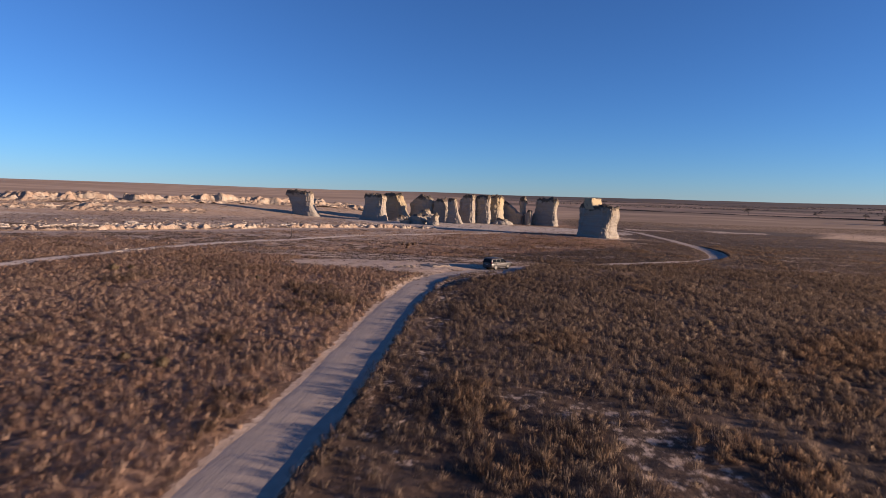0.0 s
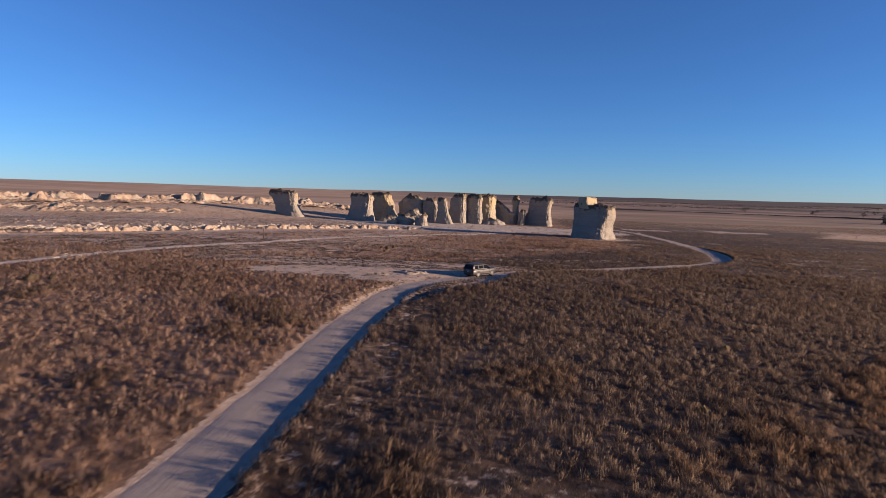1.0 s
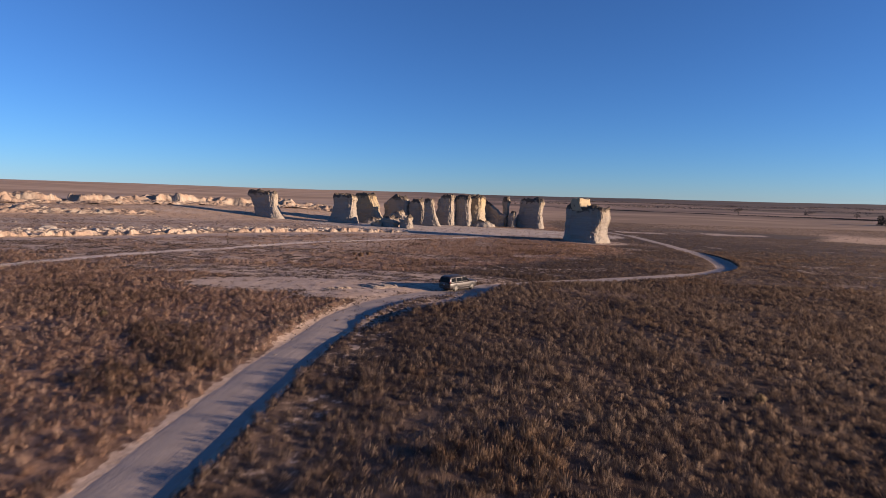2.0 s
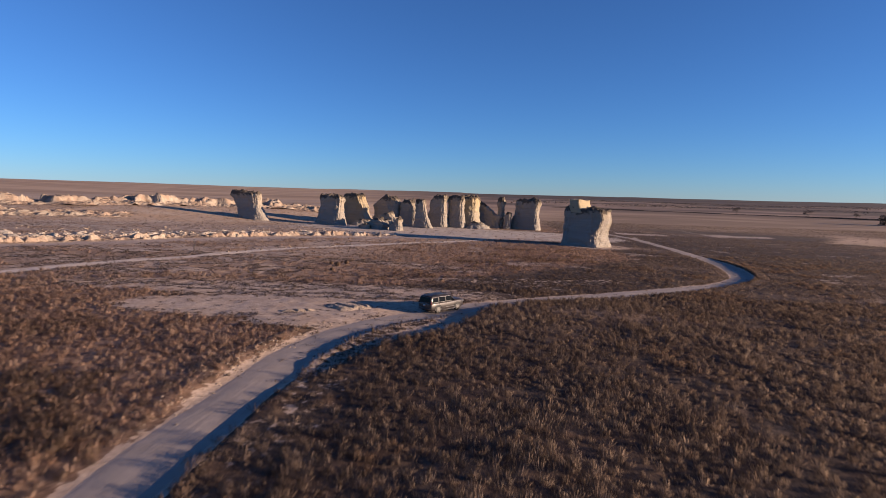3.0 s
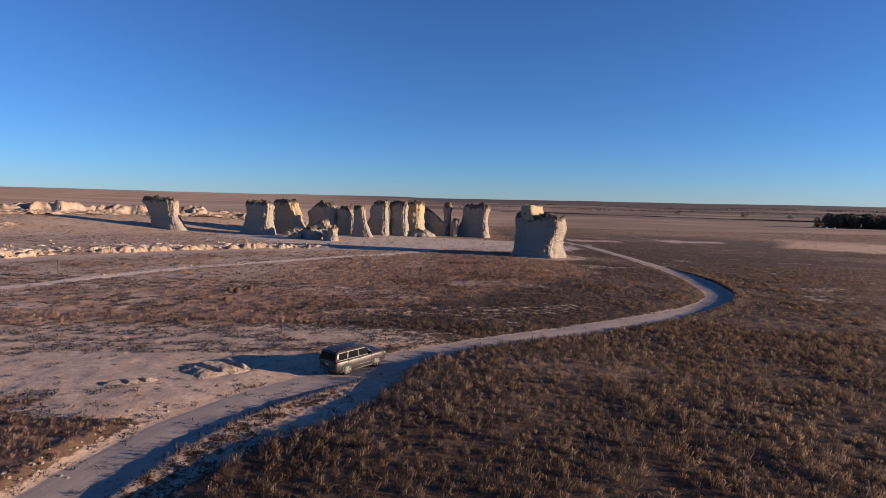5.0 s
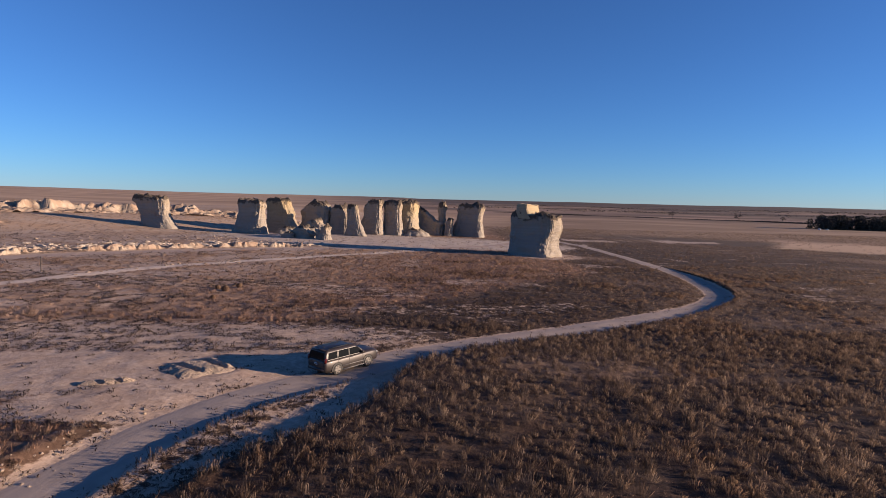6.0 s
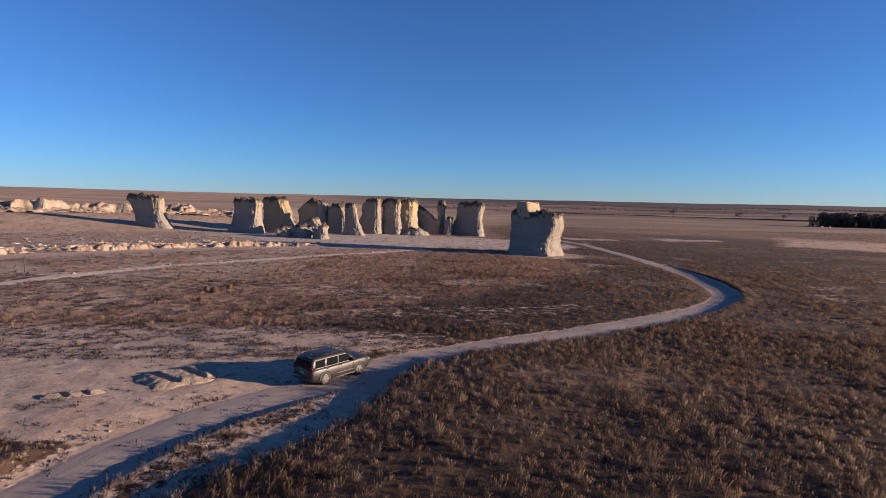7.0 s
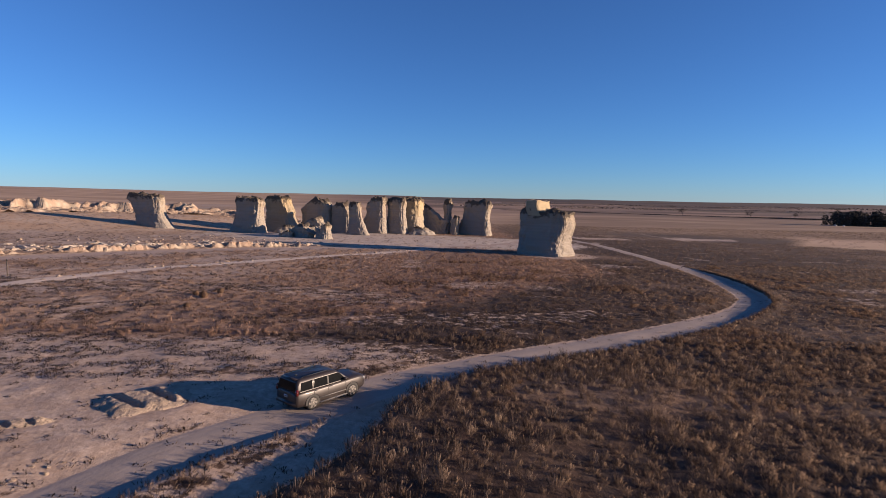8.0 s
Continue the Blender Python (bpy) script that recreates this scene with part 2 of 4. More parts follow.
# a worn lane that leaves the road on its east side and comes back at the bend
PULL_OFF = smooth_line([(-4.2, 60), (-3.6, 68), (-2.7, 73), (-1.3, 77.5), (1.0, 81.6), (3.6, 85.2), (5.7, 88.8), (7.0, 92.6), (8.3, 96.2), (11.6, 100.2), (17.5, 104.4)], 1.0)
TRACK = smooth_line([(-62, 30), (-61.5, 60), (-59.5, 85), (-52, 114), (-43, 131), (-35.5, 148), (-25.5, 161), (-12, 177), (2, 192), (12, 205)], 2.0)


def along(x, y, line):
    """Signed offset to the right of a line, and the place along it, of many points."""
    best = np.full(x.shape, 1e9)
    side, place = np.zeros(x.shape), np.zeros(x.shape)
    a, b = line[:-1], line[1:]
    for i in range(len(a)):
        dx, dy = b[i] - a[i]
        ll = dx * dx + dy * dy
        t = np.clip(((x - a[i, 0]) * dx + (y - a[i, 1]) * dy) / ll, 0, 1)
        ex, ey = x - a[i, 0] - t * dx, y - a[i, 1] - t * dy
        dd = ex * ex + ey * ey
        m = dd < best
        best = np.where(m, dd, best)
        side = np.where(m, np.sign(dy * ex - dx * ey), side)
        place = np.where(m, i + t, place)
    return np.sqrt(best) * side, place


def near_line(x, y, line, reach):
    """along(), worked out only where a point lies within reach of the line's box."""
    off, place = np.full(x.shape, 1e3), np.zeros(x.shape)
    lo, hi = line.min(0) - reach, line.max(0) + reach
    m = (x > lo[0]) & (x < hi[0]) & (y > lo[1]) & (y < hi[1])
    idx = np.nonzero(m)[0]
    for i in range(0, len(line) - 1, 12):
        bit = line[i:i + 13]
        lo, hi = bit.min(0) - reach, bit.max(0) + reach
        k = idx[(x[idx] > lo[0]) & (x[idx] < hi[0]) & (y[idx] > lo[1]) & (y[idx] < hi[1])]
        if len(k):
            o, p = along(x[k], y[k], bit)
            nearer = np.abs(o) < np.abs(off[k])
            off[k] = np.where(nearer, o, off[k])
            place[k] = np.where(nearer, p + i, place[k])
    return off, place


def road_half(place):
    y = np.interp(place, np.arange(len(ROAD)), ROAD[:, 1])
    return 1.98 - 0.6 * step(150, 200, y)


def road_cut(place):
    y = np.interp(place, np.arange(len(ROAD)), ROAD[:, 1])
    return 0.18 + 0.07 * step(58, 76, y) - 0.12 * step(94, 108, y) + 0.28 * step(118, 130, y) - 0.41 * step(155, 185, y)


def land(x, y):
    """Broad shape of the ground, without the road."""
    r = np.hypot(x, y)
    z = 0.25 - 0.014 * np.clip(x, -120, 120) - 0.0075 * np.clip(y - 60, 0, 230)
    # a slope of chalk climbs to a rim in the north-west
    z = z + 4.0 * step(-60, 5, -0.61 * (x + 105) + 0.79 * (y - 290)) * step(-25, -85, x)
    z = z + 0.35 * (fbm(x / 37, y / 37, 3) - 0.5) + 0.16 * (fbm(x / 6, y / 6, 5) - 0.5)
    az = np.arctan2(x, np.maximum(y, 1))
    west = step(radians(-12), radians(-42), az)
    z = z - 3.0 * step(300, 900, r) * (1 - west)
    rise = np.clip((r - 900) / 3300, 0, 1.2)
    z = z + 26 * rise + west * 7 * step(600, 2600, r)
    z = z + step(500, 1500, r) * ((fbm(x / 420, y / 260, 11) - 0.5) * 7 + step(1800, 3200, r) * (fbm(x / 500, y / 700, 12) - 0.5) * 14) * (1 - 0.75 * west)
    return z


def blob(x, y, cx, cy, rx, ry, turn=0.0, soft=0.35):
    c, s = math.cos(radians(turn)), math.sin(radians(turn))
    u, v = ((x - cx) * c + (y - cy) * s) / rx, (-(x - cx) * s + (y - cy) * c) / ry
    q = np.hypot(u, v) + 0.5 * (fbm(x / 5, y / 5, 31) - 0.5)
    return 1 - step(1 - soft, 1 + soft, q)


def lane_half(y):
    return 0.75 + 0.55 * step(79, 87, y)


def ground_height(x, y):
    z = land(x, y)
    off, place = near_line(x, y, ROAD, 12)
    a, half, cut = np.abs(off), road_half(place), road_cut(place)
    wob = 0.9 * (fbm(x / 1.6, y / 1.6, 21) - 0.45) * step(0.0, 0.4, -off)
    scarp = step(62, 68, y) * (1 - step(80, 86, y))
    inside = 1 - step(half - 0.05, half + 0.3 + (0.25 + wob + 2.2 - 1.3 * scarp) * (off < 0), a)
    z = z - cut * inside
    # low turfed banks thrown up along both sides, a crumbling scarp where the road cuts deepest
    berm = np.exp(-((off - half - 0.6) / 0.4) ** 2) * 0.13 + np.exp(-((off + half + 1.0) / 0.6) ** 2) * 0.03
    berm = berm + (0.13 + 0.11 * step(116, 128, y)) * step(66, 84, y) * (1 - step(150, 166, y)) * np.exp(-((off - half - 1.3) / 0.7) ** 2)
    lane, _ = near_line(x, y, PULL_OFF, 22)
    beside = step(66, 73, y) * (1 - step(96, 101, y))
    berm = berm * (1 - 0.95 * beside * (off > 0)) + 0.09 * beside * (1 - step(88, 92, y)) * np.exp(-((off - half - 0.4) / 0.4) ** 2)
    z = z + berm * step(0.02, 0.1, cut)
    z = z + (0.02 + 0.22 * fbm(x / 0.9, y / 0.9, 27)) * scarp * (off < 0) * np.exp(-((off + half + 1.5) / 0.75) ** 2)
    room = lane_half(y)
    # the lane lies low, under a broad turfed bank to its east
    z = z - 0.16 * (1 - step(room - 0.3, room + 0.4, np.abs(lane))) * beside * (1 - inside)
    z = z + (0.38 + 0.16 * step(80, 88, y)) * step(room, room + 0.8, lane + 0.8 * (fbm(x / 2, y / 2, 29) - 0.5)) * (1 - step(5, 20, lane)) * step(68, 78, y) * (1 - step(97, 108, y))
    off2, _ = near_line(x, y, FAR_ROAD, 12)
    z = z - 0.12 * (1 - step(2.2, 3.6, np.abs(off2)))
    return z


def bareness(x, y):
    """How bare and chalky the ground is, 0 to 1."""
    b = np.zeros(x.shape)
    off, place = near_line(x, y, ROAD, 12)
    half = road_half(place)
    fringe = 0.5 * step(66, 80, y) * (1 - step(96, 110, y)) * step(-1, 1, off)
    b = np.maximum(b, 1 - step(half - 0.05 + fringe, half + 0.35 + fringe, np.abs(off)))
    # thin turf on the verge east of the near road
    b = np.maximum(b, 0.35 * step(half, half + 0.4, off) * (1 - step(half + 3.0, half + 7.0, off)) * (1 - step(84, 92, y)))
    off2, _ = near_line(x, y, FAR_ROAD, 14)
    b = np.maximum(b, 0.95 * (1 - step(3.0, 5.0, np.abs(off2))))
    off3, _ = near_line(x, y, TRACK, 8)
    b = np.maximum(b, 1 - step(1.2, 2.6, np.abs(off3)))
    b = np.maximum(b, blob(x, y, -13, 93.5, 17, 6.0, 8))
    b = np.maximum(b, blob(x, y, -3, 95.5, 8, 5.0, 30))
    b = np.maximum(b, 0.68 * blob(x, y, -14, 103.5, 30, 6.5, 4, 0.5))
    b = np.maximum(b, blob(x, y, -7.5, 88.6, 6.5, 3.4, 20))
    b = np.maximum(b, 0.8 * step(62, 67, y) * (1 - step(88, 92, y)) * (off < 0) * (1 - step(half + 0.2, half + 1.3, -off)))
    b = np.maximum(b, 0.40 * (off < 0) * (1 - step(half + 0.3, half + 1.5, -off)))
    lane, _ = near_line(x, y, PULL_OFF, 8)
    worn = step(68, 73, y) * (1 - step(96, 101, y))
    b = np.maximum(b, (0.62 + 0.38 * step(80, 87, y)) * worn * (1 - step(lane_half(y) - 0.2, lane_half(y) + 0.45, np.abs(lane) + 0.7 * (fbm(x / 1.6, y / 1.6, 33) - 0.5))))
    b = np.maximum(b, 0.50 * worn * (lane < 0) * (off > 0))
    b = np.maximum(b, blob(x, y, 6.6, 92.3, 2.4, 2.0, 40))
    b = np.maximum(b, 0.40 * blob(x, y, 6.2, 34.5, 4.0, 2.6, -30))
    b = np.maximum(b, 0.42 * blob(x, y, 11.2, 28, 3.0, 8, 14))
    b = np.maximum(b, 0.45 * blob(x, y, 14, 120, 24, 4, 10, 0.5))
    b = np.maximum(b, 0.9 * blob(x, y, 4, 240, 62, 30, -4, 0.25))
    b = np.maximum(b, 0.8 * blob(x, y, 44, 198, 11, 9, 0))
    beyond = y - np.interp(x, FAR_ROAD[:, 0], FAR_ROAD[:, 1])
    west = step(0, 5, beyond) * step(10, -40, x) * (1 - step(380, 470, np.hypot(x + 120, y - 250)))
    b = np.maximum(b, (0.22 + 0.55 * fbm(x / 11, y / 6, 41, 5)) * west)
    mottle = fbm(x / 7, y / 4, 45, 5)
    b = np.maximum(b, 0.62 * step(0.36, 0.62, mottle) * step(-4, -34, x - 0.12 * (y - 100)) * step(92, 118, y) * (1 - step(200, 240, y)))
    patch = fbm(x / 9, y / 5, 47, 5)
    b = np.maximum(b, 0.5 * step(0.56, 0.74, patch) * step(90, 125, y) * (1 - step(330, 420, y)))
    return np.clip(b, 0, 1)


def farm(x, y):
    """A dark ploughed field and pale stubble to the north-east."""
    up, over = 0.63 * x + 0.78 * y + 10 * (fbm(x / 40, y / 40, 64) - 0.5), 0.78 * x - 0.63 * y + 22 * (fbm(x / 50, y / 50, 65) - 0.5)
    dark = step(296, 301, up) * (1 - step(336, 350, up)) * step(-150, -110, over) * (1 - step(-60, -52, over))
    pale = step(297, 301, up) * (1 - step(372, 392, up)) * step(-58, -50, over)
    return dark, np.maximum(pale, 0.22 * step(345, 356, up) * (1 - step(430, 480, up)) * step(-170, -120, over))


def dryness(x, y):
    """Short tan turf on the western side of the plain."""
    return step(80, 112, y) * step(0, -32, x - 0.25 * (y - 110))


def turf(x, y, bare):
    """Turf grows in hummocks about a pace wide, lower on bare soil, none on the road."""
    off, _ = near_line(x, y, ROAD, 10)
    lump = fbm(x / 1.15, y / 1.15, 161, 2) - 0.5 + 0.5 * (value_noise(x / 0.7, y / 0.7, 167) - 0.5)
    return 0.25 * lump * (1 - 0.5 * step(0.2, 0.7, bare)) * step(2.2, 3.4, np.abs(off)) * (1 - step(200, 300, np.hypot(x, y)))


def axis(lo, hi, fine, growth, far_lo, far_hi):
    mid = list(np.arange(lo, hi, fine))
    up, s = [mid[-1]], fine
    while up[-1] < far_hi:
        s = min(s * growth, 170)
        up.append(up[-1] + s)
    dn, s = [mid[0]], fine
    while dn[-1] > far_lo:
        s = min(s * growth, 170)
        dn.append(dn[-1] - s)
    return np.array(dn[:0:-1] + mid + up[1:])


def mesh_from(name, verts, faces, material=None, smooth=True):
    me = bpy.data.meshes.new(name)
    me.from_pydata(verts.tolist() if isinstance(verts, np.ndarray) else verts, [], faces.tolist() if isinstance(faces, np.ndarray) else faces)
    if material:
        me.materials.append(material)
    if smooth:
        me.polygons.foreach_set("use_smooth", [True] * len(me.polygons))
    return me


def grid_faces(nx, ny):
    i = np.arange(nx * ny).reshape(ny, nx)
    return np.stack([i[:-1, :-1], i[:-1, 1:], i[1:, 1:], i[1:, :-1]], -1).reshape(-1, 4)


def set_float(me, name, values):
    at = me.attributes.new(name, "FLOAT", "POINT")
    at.data.foreach_set("value", np.asarray(values, np.float32))


gx = axis(-44, 76, 0.45, 1.11, -4300, 4300)
gy = axis(14, 168, 0.45, 1.11, -1500, 4700)
X, Y = [a.ravel() for a in np.meshgrid(gx, gy)]
BARE = bareness(X, Y)
Z = ground_height(X, Y) + turf(X, Y, BARE)
me = mesh_from("ground", np.stack([X, Y, Z], 1), grid_faces(len(gx), len(gy)), M_GROUND)
set_float(me, "bare", BARE)
set_float(me, "west_lit", step(2, -6, X + 6 - 0.9 * np.clip(Y - 104, 0, 60)))
set_float(me, "chalk", np.maximum(blob(X, Y, 0, 246, 75, 34, -4, 0.4), step(4, 16, Y - np.interp(X, FAR_ROAD[:, 0], FAR_ROAD[:, 1])) * step(0.4, 0.6, fbm(X / 13, Y / 7, 66)) * (Y < 420)))
set_float(me, "dry", dryness(X, Y))
R = np.hypot(X, Y)
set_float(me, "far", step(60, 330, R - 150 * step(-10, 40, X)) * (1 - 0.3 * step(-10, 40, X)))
AZ = np.arctan2(X, np.maximum(Y, 1))
east = step(radians(-14), radians(4), AZ)
set_float(me, "remote", east * step(720, 1000, R - 90 * (fbm(X / 300, Y / 300, 63) - 0.5)))
# a burnt-brown field, and dark hills along the skyline
field, stubble = farm(X, Y)
set_float(me, "stubble", stubble)
set_float(me, "scrub", np.maximum(0.6 * field, 0.85 * east * np.maximum(step(1900, 2600, R), 0.8 * step(0.46, 0.56, fbm(X / 260, Y / 110, 68)) * step(1000, 1400, R))))
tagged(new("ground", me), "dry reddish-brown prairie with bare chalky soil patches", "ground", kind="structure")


def road_strip(name, line, half, lift, material, label, crown=0.03, wobble=0.25, n=12):
    """A strip of packed chalk that lies on the ground along a line, with ragged edges."""
    t = np.gradient(line, axis=0)
    t /= np.linalg.norm(t, axis=1)[:, None]
    right = np.stack([t[:, 1], -t[:, 0]], 1)
    m = len(line)
    h = half if isinstance(half, np.ndarray) else np.full(m, half)
    q = np.linspace(-1, 1, n)
    s = np.arange(m)
    verts, uvs = np.zeros((m, n, 3)), np.zeros((m, n, 2))
    for j in range(n):
        edge = h + (wobble * (fbm(s / 3.0, s * 0 + (7 if q[j] < 0 else 90), 71) - 0.5) * 2)
        p = line + right * (q[j] * edge)[:, None]
        z = ground_height(p[:, 0], p[:, 1]) if lift is None else lift(p[:, 0], p[:, 1], s)
        verts[:, j, :2] = p
        verts[:, j, 2] = z + 0.035 * (1 - abs(q[j]) ** 6) - 0.02 + crown * (1 - q[j] ** 2)
        uvs[:, j, 0], uvs[:, j, 1] = (q[j] + 1) / 2, s
    me = mesh_from(name, verts.reshape(-1, 3), grid_faces(n, m)[:, ::-1], material)
    layer = me.uv_layers.new(name="UVMap")
    idx = np.zeros(len(me.loops), np.int32)
    me.loops.foreach_get("vertex_index", idx)
    layer.data.foreach_set("uv", uvs.reshape(-1, 2)[idx].ravel())
    return tagged(new(name, me), label, "road", kind="structure")


places = np.arange(len(ROAD), dtype=float)
road_strip("road", ROAD, road_half(places) + 0.05, None, M_ROAD, "pale packed chalk road with faint wheel tracks")
road_strip("road_far", FAR_ROAD, 2.9, None, M_DIRT, "wide pale dirt road past the chalk rocks", wobble=0.4)
road_strip("track", TRACK, 1.6, None, M_TRACK, "narrow pale two-rut track through grass", wobble=0.5)


# ---- things: shared helpers ----
def part(name, bm, material, parent=None, label="", smooth=True):
    me = bpy.data.meshes.new(name)
    bm.to_mesh(me)
    bm.free()
    me.materials.append(material)
    if smooth:
        me.polygons.foreach_set("use_smooth", [True] * len(me.polygons))
    ob = new(name, me)
    ob.parent = parent
    if label:
        tagged(ob, label)
    return ob


def spot(x, y, sink=0.0):
    return float(ground_height(np.array([float(x)]), np.array([float(y)]))[0]) - sink


# ---- chalk stacks ----
def chalk_stack(x, y, length, thick, top, label, turn=None, flare=(0.8, 0.8), lean=(0.0, 0.0), seed=0, waist=0.12, overhang=0.10,
                square=3.6, rough=1.0, name="chalk_monolith", category="rock", group="chalk stacks", around=92, levels=50, material=None, nose=0.0):
    """A fin of layered chalk. top: heights from one end of the fin to the other. flare: how far its two ends spread at the foot.
    lean: by how much the top leans along and across the fin."""
    if turn is None:
        turn = -27 + 8 * math.sin(seed * 2.3)
    a, b = length / 2, thick / 2
    th = np.linspace(0, 2 * math.pi, around, endpoint=False)
    c, s = np.cos(th), np.sin(th)
    ux = np.sign(c) * np.abs(c) ** (2 / square)
    uy = np.sign(s) * np.abs(s) ** (2 / square)
    # even out the points along the sides
    k = np.maximum(np.abs(ux), np.abs(uy))
    xs = np.linspace(-1, 1, len(top))
    rings = []
    heights = list(np.linspace(0, 1, levels)) + [1.0] * 5
    shrink = [1.0] * levels + [0.93, 0.78, 0.55, 0.28, 0.04]
    for i, (zn, sh) in enumerate(zip(heights, shrink)):
        low = (1 - zn)
        body = 1 - waist * math.sin(math.pi * min(1, zn / 0.8)) + overhang * math.exp(-((zn - 0.9) / 0.09) ** 2)
        px = ux * a * body * sh
        py = uy * b * body * sh
        px = np.where(ux < 0, px - flare[0] * low ** 1.4 * np.abs(ux), px + flare[1] * low ** 1.4 * np.abs(ux))
        # one end weathers to a knob over an undercut
        px = px + nose * np.clip(ux, 0, 1) ** 2 * (math.exp(-((zn - 0.72) / 0.16) ** 2) - 0.8 * math.exp(-((zn - 0.33) / 0.18) ** 2)) * sh
        py = py + np.sign(uy) * np.abs(uy) * (0.5 + 0.3 * thick) * low ** 1.8
        h = np.interp(ux * sh, xs, top)
        h = h + (1.25 * rough * (fbm(px * 0.9 + seed, py * 0.8, seed + 3) - 0.5)) * 2 * step(0.75, 1.0, np.full(around, zn)) + 0.8 * rough * (fbm(px * 2.1 + seed, py * 2.1, seed + 5, 2) - 0.5) * step(0.88, 1.0, np.full(around, zn))
        h = h + 1.5 * rough * (fbm(px * 0.42 + seed * 3.1, py * 0.42, seed + 6, 2) - 0.5) * zn * min(1.0, length / 8)
        pz = -0.9 + zn * (h + 0.9)
        # layers stand out or weather back, flutes run down the face, lumps break both
        band = 0.05 * (fbm(pz * 1.3 + seed * 5.1, pz * 0 + 3.3, seed + 9, 3) - 0.5)
        flute = 0.85 * (0.62 - np.abs(2 * fbm(th * 3.6 + seed * 2.7 + 0.25 * np.sin(pz * 0.6), pz * 0.13, seed + 19, 3) - 1) ** 0.8)
        lump = 0.75 * (fbm(px * 0.55 + py * 0.35 + seed, pz * 0.6 + py * 0.3, seed + 29, 4) - 0.5)
        chip = 0.4 * (fbm(px * 2.3 + py * 1.9, pz * 2.2 + seed, seed + 39, 3) - 0.5)
        push = (band + flute * (0.4 + 0.6 * zn) + lump + chip) * rough * min(1.0, thick / 2.4) * sh
        nx, ny = ux / np.maximum(k, 0.01) * np.abs(ux) ** 2, uy / np.maximum(k, 0.01) * np.abs(uy) ** 2
        nn = np.maximum(np.hypot(nx, ny), 0.05)
        px = px + push * nx / nn + lean[0] * zn
        py = py + push * ny / nn + lean[1] * zn
        rings.append(np.stack([px, py, pz], 1))
    V = np.concatenate(rings)
    n, m = around, len(rings)
    F = []
    for i in range(m - 1):
        for j in range(n):
            F.append((i * n + j, i * n + (j + 1) % n, (i + 1) * n + (j + 1) % n, (i + 1) * n + j))
    F.append(tuple((m - 1) * n + j for j in range(n)))
    me = mesh_from(name, V, F, material or M_CHALK)
    set_float(me, "level", np.clip(V[:, 2] / max(top), 0, 1))
    ob = new(name, me)
    ob.matrix_world = pose(x, y, spot(x, y), 0, 0, turn)
    return tagged(ob, label, category, group)


chalk_stack(-82.2, 258.2, 13.6, 3.4, [10.6, 10.8, 10.4, 10.0], "leaning cream chalk stack with a dark crusted top", flare=(-2.4, 2.6), lean=(-2.6, 0), seed=1, turn=-24)
chalk_stack(-47.2, 254.3, 10.4, 3.8, [11.9, 11.6, 11.5, 11.4], "square cream chalk stack with a ragged dark cap", flare=(5.0, 1.4), seed=2)
chalk_stack(-40.8, 267.9, 11.6, 4.2, [11.8, 12.2, 12.4, 11.8, 7.5], "chalk wall with yellow-stained, yellow-lit face and sloping shoulder", turn=-36, flare=(0.8, 6.0), material=M_CHALK_GOLDLIT, seed=3)
chalk_stack(-27.9, 270.7, 10.6, 4.0, [8.4, 10.6, 12.0, 11.9, 10.2], "chalk wall with a humped broken crest", flare=(3.4, 3.0), seed=4)
chalk_stack(-18.3, 266.9, 6.6, 2.8, [8.6, 10.4, 10.9, 8.2], "low grey chalk fin with a notched crest", flare=(4.0, 2.6), seed=5)
chalk_stack(-12.7, 258.8, 3.2, 1.8, [11.0, 11.3, 11.1], "thin chalk pinnacle that flares at its foot", flare=(1.2, 4.2), seed=6, overhang=0.12)
chalk_stack(-6.0, 272.0, 6.4, 3.0, [9.6, 12.6, 13.5, 13.4, 13.3], "tall chalk fin with a bright weathered edge", flare=(6.0, 1.2), seed=7)
chalk_stack(1.3, 272.6, 6.2, 2.4, [13.0, 13.4, 13.5, 13.2], "tall narrow chalk fin with a bright edge", flare=(2.4, 1.6), seed=8)
chalk_stack(7.6, 279.8, 5.6, 7.6, [13.8, 13.7, 13.4, 13.0], "thick buttress of yellowish sunlit chalk", flare=(0.4, 1.6), material=M_CHALK_GOLDLIT, seed=9)
chalk_stack(16.0, 284.4, 10.5, 1.9, [11.2, 10.0, 8.0, 5.8, 4.8], "chalk shoulder that slopes down to the east", flare=(0.5, 0.8), seed=10)
chalk_stack(21.0, 283.9, 2.2, 2.6, [13.1, 13.5, 13.2], "slim chalk pillar with a heavier head", flare=(0.6, 0.6), waist=0.22, overhang=0.16, seed=11)
chalk_stack(23.6, 279.8, 2.8, 1.8, [6.0, 7.3, 6.6], "small rusty chalk knob beside a pillar", flare=(0.4, 0.4), seed=12)
chalk_stack(32.6, 280.3, 9.8, 3.0, [12.6, 12.9, 13.0, 13.2], "broad grey chalk wall with a flat crest", flare=(6.0, 1.2), seed=13)
chalk_stack(41.6, 200.6, 11.8, 6.2, [11.2, 11.1, 10.8, 10.6], "massive square chalk stack with an overhanging eastern end", turn=-45, square=5.0, flare=(0.2, 0.7), waist=0.015, overhang=0.02, nose=0.75, seed=14, around=150, levels=70)
cap = chalk_stack(39.6, 201.6, 5.2, 3.2, [2.7, 2.75, 2.7], "yellow chalk block perched on a stack", turn=38, flare=(0.0, 0.1), seed=15, name="perched_block", material=M_CAP, rough=0.45, square=7, waist=0.0, overhang=0.0, around=80, levels=24)
cap.location.z = spot(41.6, 200.6) + 10.55
